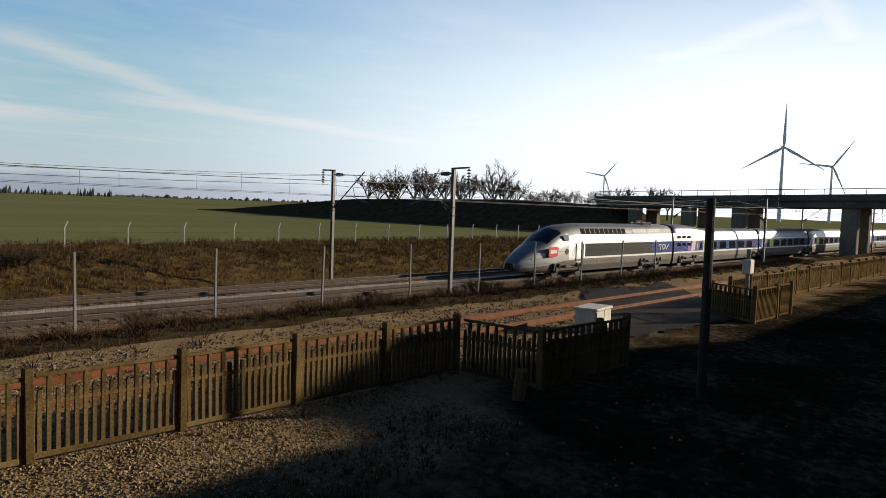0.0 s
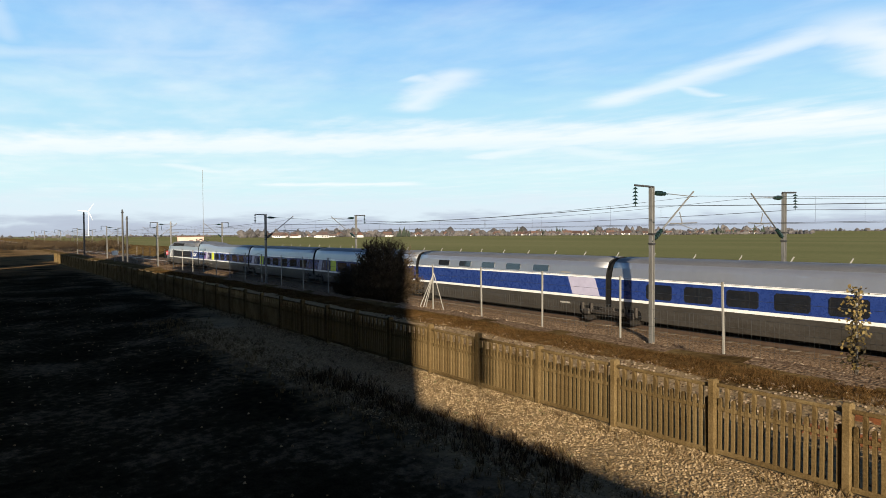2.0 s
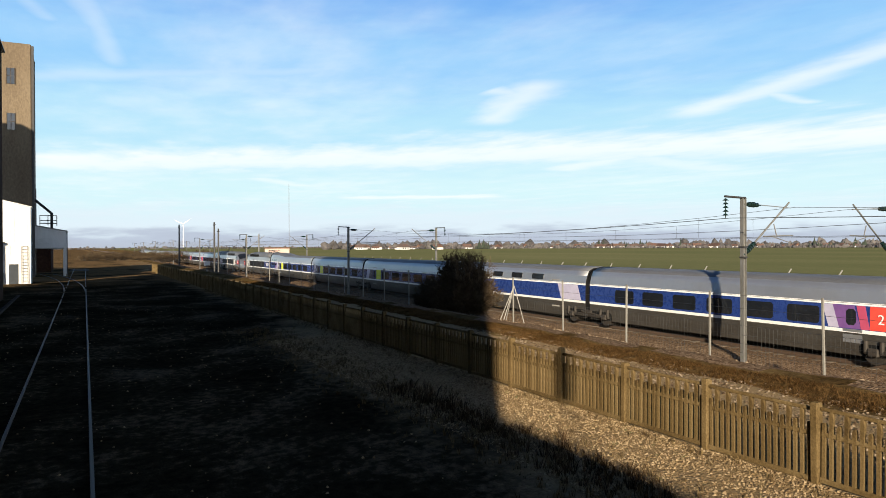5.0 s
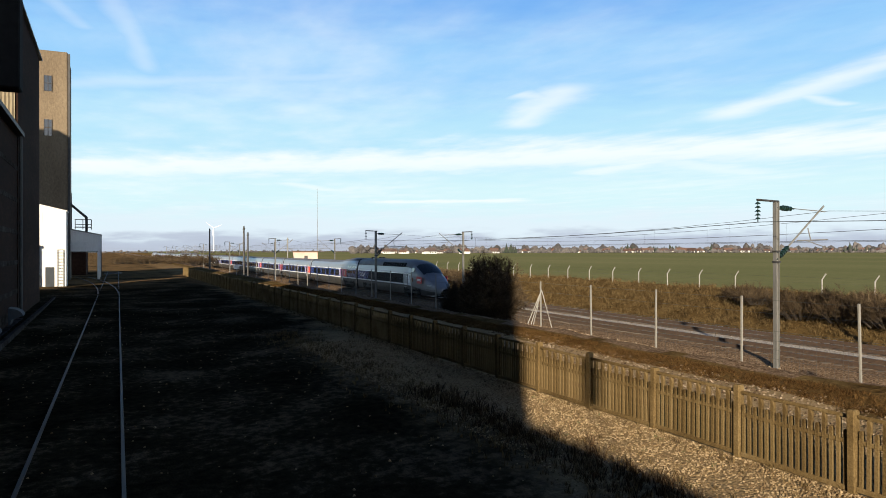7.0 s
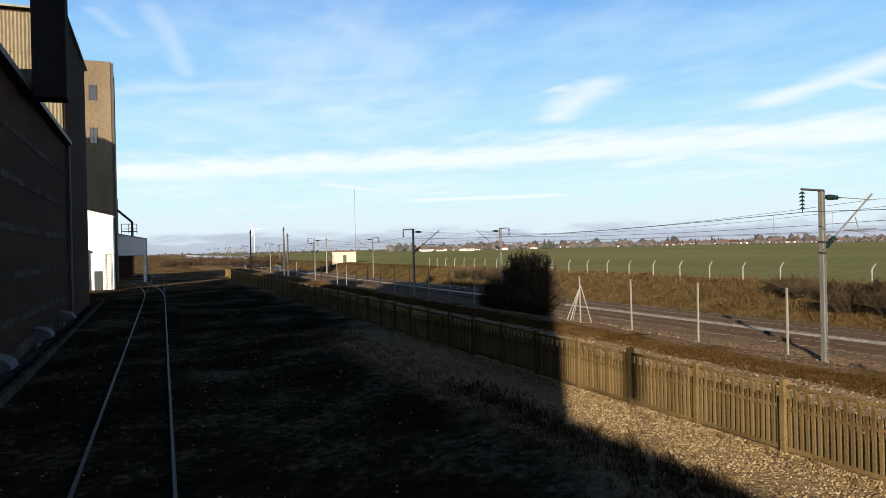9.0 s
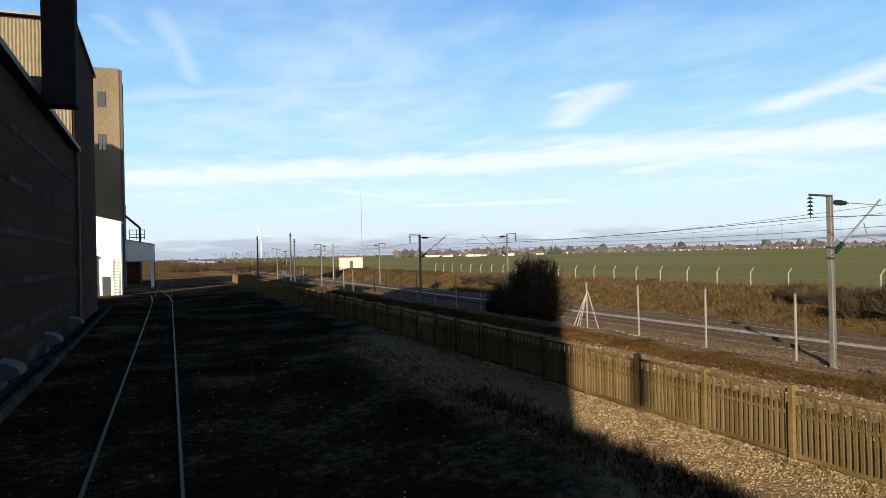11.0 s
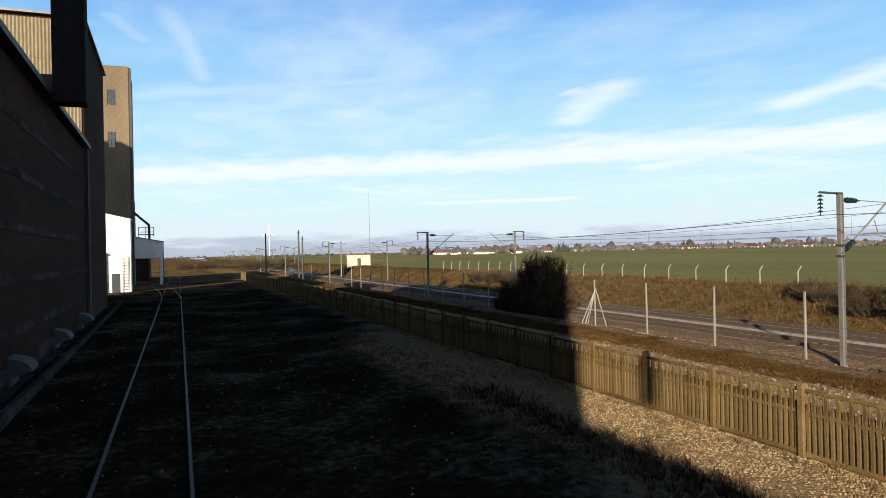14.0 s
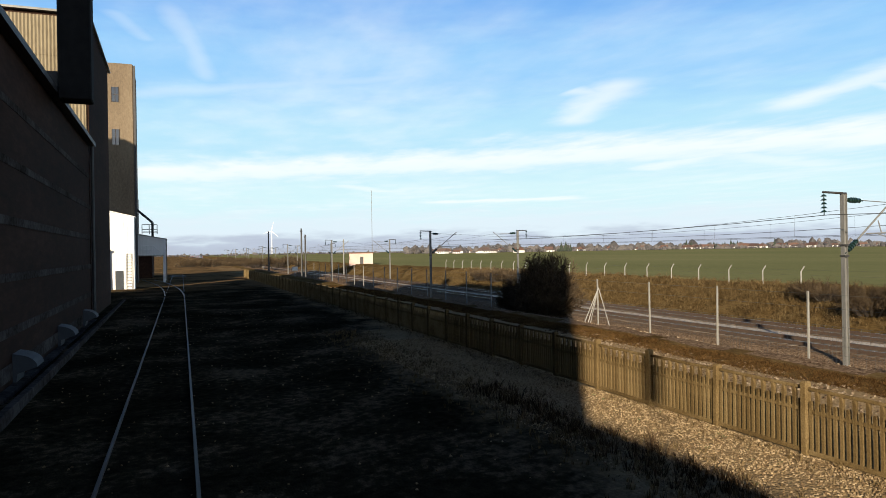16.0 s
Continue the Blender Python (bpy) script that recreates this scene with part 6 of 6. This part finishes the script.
scatter_stones("yard_stones", "pale and brown loose stones on the yard gravel", 46000, 1, lambda g: (g.uniform(-26, 9.5), 9.45 - 3.2 * g.random() ** 1.2), 0.008, 0.028, M["stone"])
scatter_stones("siding_stones", "coarse stones of the siding's ballast", 15000, 2, lambda g: (g.uniform(-26, 24), g.uniform(9.7, 15.2)), 0.02, 0.045, M["ballast_stone"])
scatter_stones("cess_stones", "coarse ballast stones spilt beside the railway", 27000, 3, lambda g: (-52 + 60 * g.random(), 17.2 + 7.2 * g.random()), 0.03, 0.075, M["ballast_stone"])
scatter_stones("dirt_stones", "scattered stones in the dark yard dirt", 1000, 4, lambda g: (g.uniform(-45, 14), g.uniform(-3, 6)), 0.012, 0.035, M["stone"])
scatter_tufts("bank_grass", "tall dry grass on the far cutting slope", 16000, 5, lambda g: (g.uniform(-110, 75), g.gauss(43.0, 2.2)), 0.2, 0.6, M["grass_blade"], 10, 0.9)
scatter_tufts("berm_grass", "dry brown grass on the strip behind the fence", 30000, 6, lambda g: (-70 + 74 * g.random(), 14.6 + 1.3 * g.random()), 0.04, 0.15, M["berm_blade"], 6, 1.2)
scatter_tufts("lineside_weeds", "tangled brown weeds in front of the railway", 15000, 7, lambda g: (g.uniform(3, 60), g.gauss(18.9, 1.5)), 0.08, 0.34, M["bramble"], 12, 1.6)
scatter_tufts("fence_weeds", "low weeds at the foot of the concrete fence", 1500, 8, lambda g: (g.uniform(-60, 12), g.gauss(9.3, 0.25)), 0.05, 0.16, M["grass_blade"])
scatter_tufts("yard_grass", "sparse grass at the edge of the yard gravel", 2600, 9, lambda g: (g.uniform(-30, 9), g.gauss(6.7, 0.6)), 0.05, 0.2, M["grass_blade"])
scatter_tufts("green_weeds", "small green weeds in the gravel", 300, 10, lambda g: (g.uniform(-26, 10), g.uniform(7.0, 9.3)), 0.03, 0.09, M["green_tuft"], 9, 1.2)
scatter_tufts("red_bramble", "rusty red bramble leaves under the bushes", 220, 11, lambda g: (g.gauss(-1.6, 0.7), g.gauss(17.2, 0.3)), 0.08, 0.25, M["red_leaf"], 8, 1.2)
scatter_tufts("bush_bramble", "dark dead bramble tangled under the bushes", 1500, 13, lambda g: (g.gauss(-1.6, 2.0), g.gauss(17.9, 0.5)), 0.12, 0.5, M["bramble"], 12, 1.2)


# ---------- far lineside poles ----------
def far_poles():
    for az, dist, h, mat in ((-80.35, 118, 8.0, "dark_steel"), (-80.05, 122, 7.4, "dark_steel"), (-82.9, 140, 7.6, "dark_steel"), (-77.0, 150, 8.2, "galv")):
        x, y = polar(az, dist)
        t = thing("signal_pole", "dark slim lineside pole with a crossarm", "pole", (x, y, ground_z(x, y)), group="far lineside poles")
        bm = B()
        tube(bm, (0, 0, -0.3), (0, 0, h), 0.16, 0.12, sides=8)
        part("shaft", bm, M[mat], t)
        bm = B()
        box(bm, -0.9, 0.9, -0.06, 0.06, h - 0.5, h - 0.38)
        part("crossarm", bm, M[mat], t)


far_poles()


# ---------- turnout by the shed ----------
def turnout():
    t = thing("turnout_rails", "rusty rails branching off towards the loading gantry", "railway track", kind="structure")
    for s in (-0.75, 0.75):
        bm = B()
        prev = None
        for k in range(13):
            u = k / 12
            x = -62.0 - 42.0 * u
            y = 0.0 + s - 3.2 * u * u
            z = 0.03
            ring = [bm.verts.new((x, y + dy, z + dz)) for dy, dz in ((-0.04, -0.12), (0.04, -0.12), (0.04, 0.03), (-0.04, 0.03))]
            if prev:
                for q in range(4):
                    bm.faces.new((prev[q], prev[(q + 1) % 4], ring[(q + 1) % 4], ring[q]))
            prev = ring
        bmesh.ops.recalc_face_normals(bm, faces=bm.faces)
        part("rail", bm, M["rail_worn"], t)


turnout()


def wall_kerb():
    bm = B()
    box(bm, -60, -9, -3.75, -3.55, -0.5, 0.02, 0.02)
    lone("shed_kerb", bm, M["band_concrete"], "low concrete kerb along the foot of the shed", "kerb", kind="structure")


wall_kerb()


def white_board():
    t = thing("white_board", "small white lineside board on a post", "sign", (-98.7, 15.8, 0.0), rz=78)
    bm = B()
    tube(bm, (0, 0, -0.3), (0, 0, 1.4), 0.05, sides=6)
    part("post", bm, M["galv"], t)
    bm = B()
    box(bm, -0.38, 0.38, -0.05, -0.02, 0.95, 1.5, 0.005)
    part("board", bm, M["white_sheet"], t)


white_board()
scatter_tufts("edge_weeds", "dead brown weeds standing in the gravel", 260, 12, lambda g: (g.uniform(-16, -7), g.gauss(7.0, 0.3)), 0.12, 0.38, M["bramble"], 9, 0.7)


# ---------- what moves ----------
def motions():
    for train, lag in ((train_one, 0.0), (train_two, TRAIN_LEN - 0.15)):
        times = [0.0, 0.1, 0.2, 0.3, 0.5, 1.0, 2.0, 3.0, 5.0, 7.0, 9.0, 12.0, 15.0, 15.8, 16.0]
        walk(train, [(t, pose(38.5 + lag - 81.95 * t, NEAR_Y, RAIL_Z)) for t in times])
    for rotor, start in ROTORS:
        walk(rotor, [(t, rotor_pose(rotor, start + 7.0 * t)) for t in (0.0, 4.0, 8.0, 12.0, 16.0)])


motions()
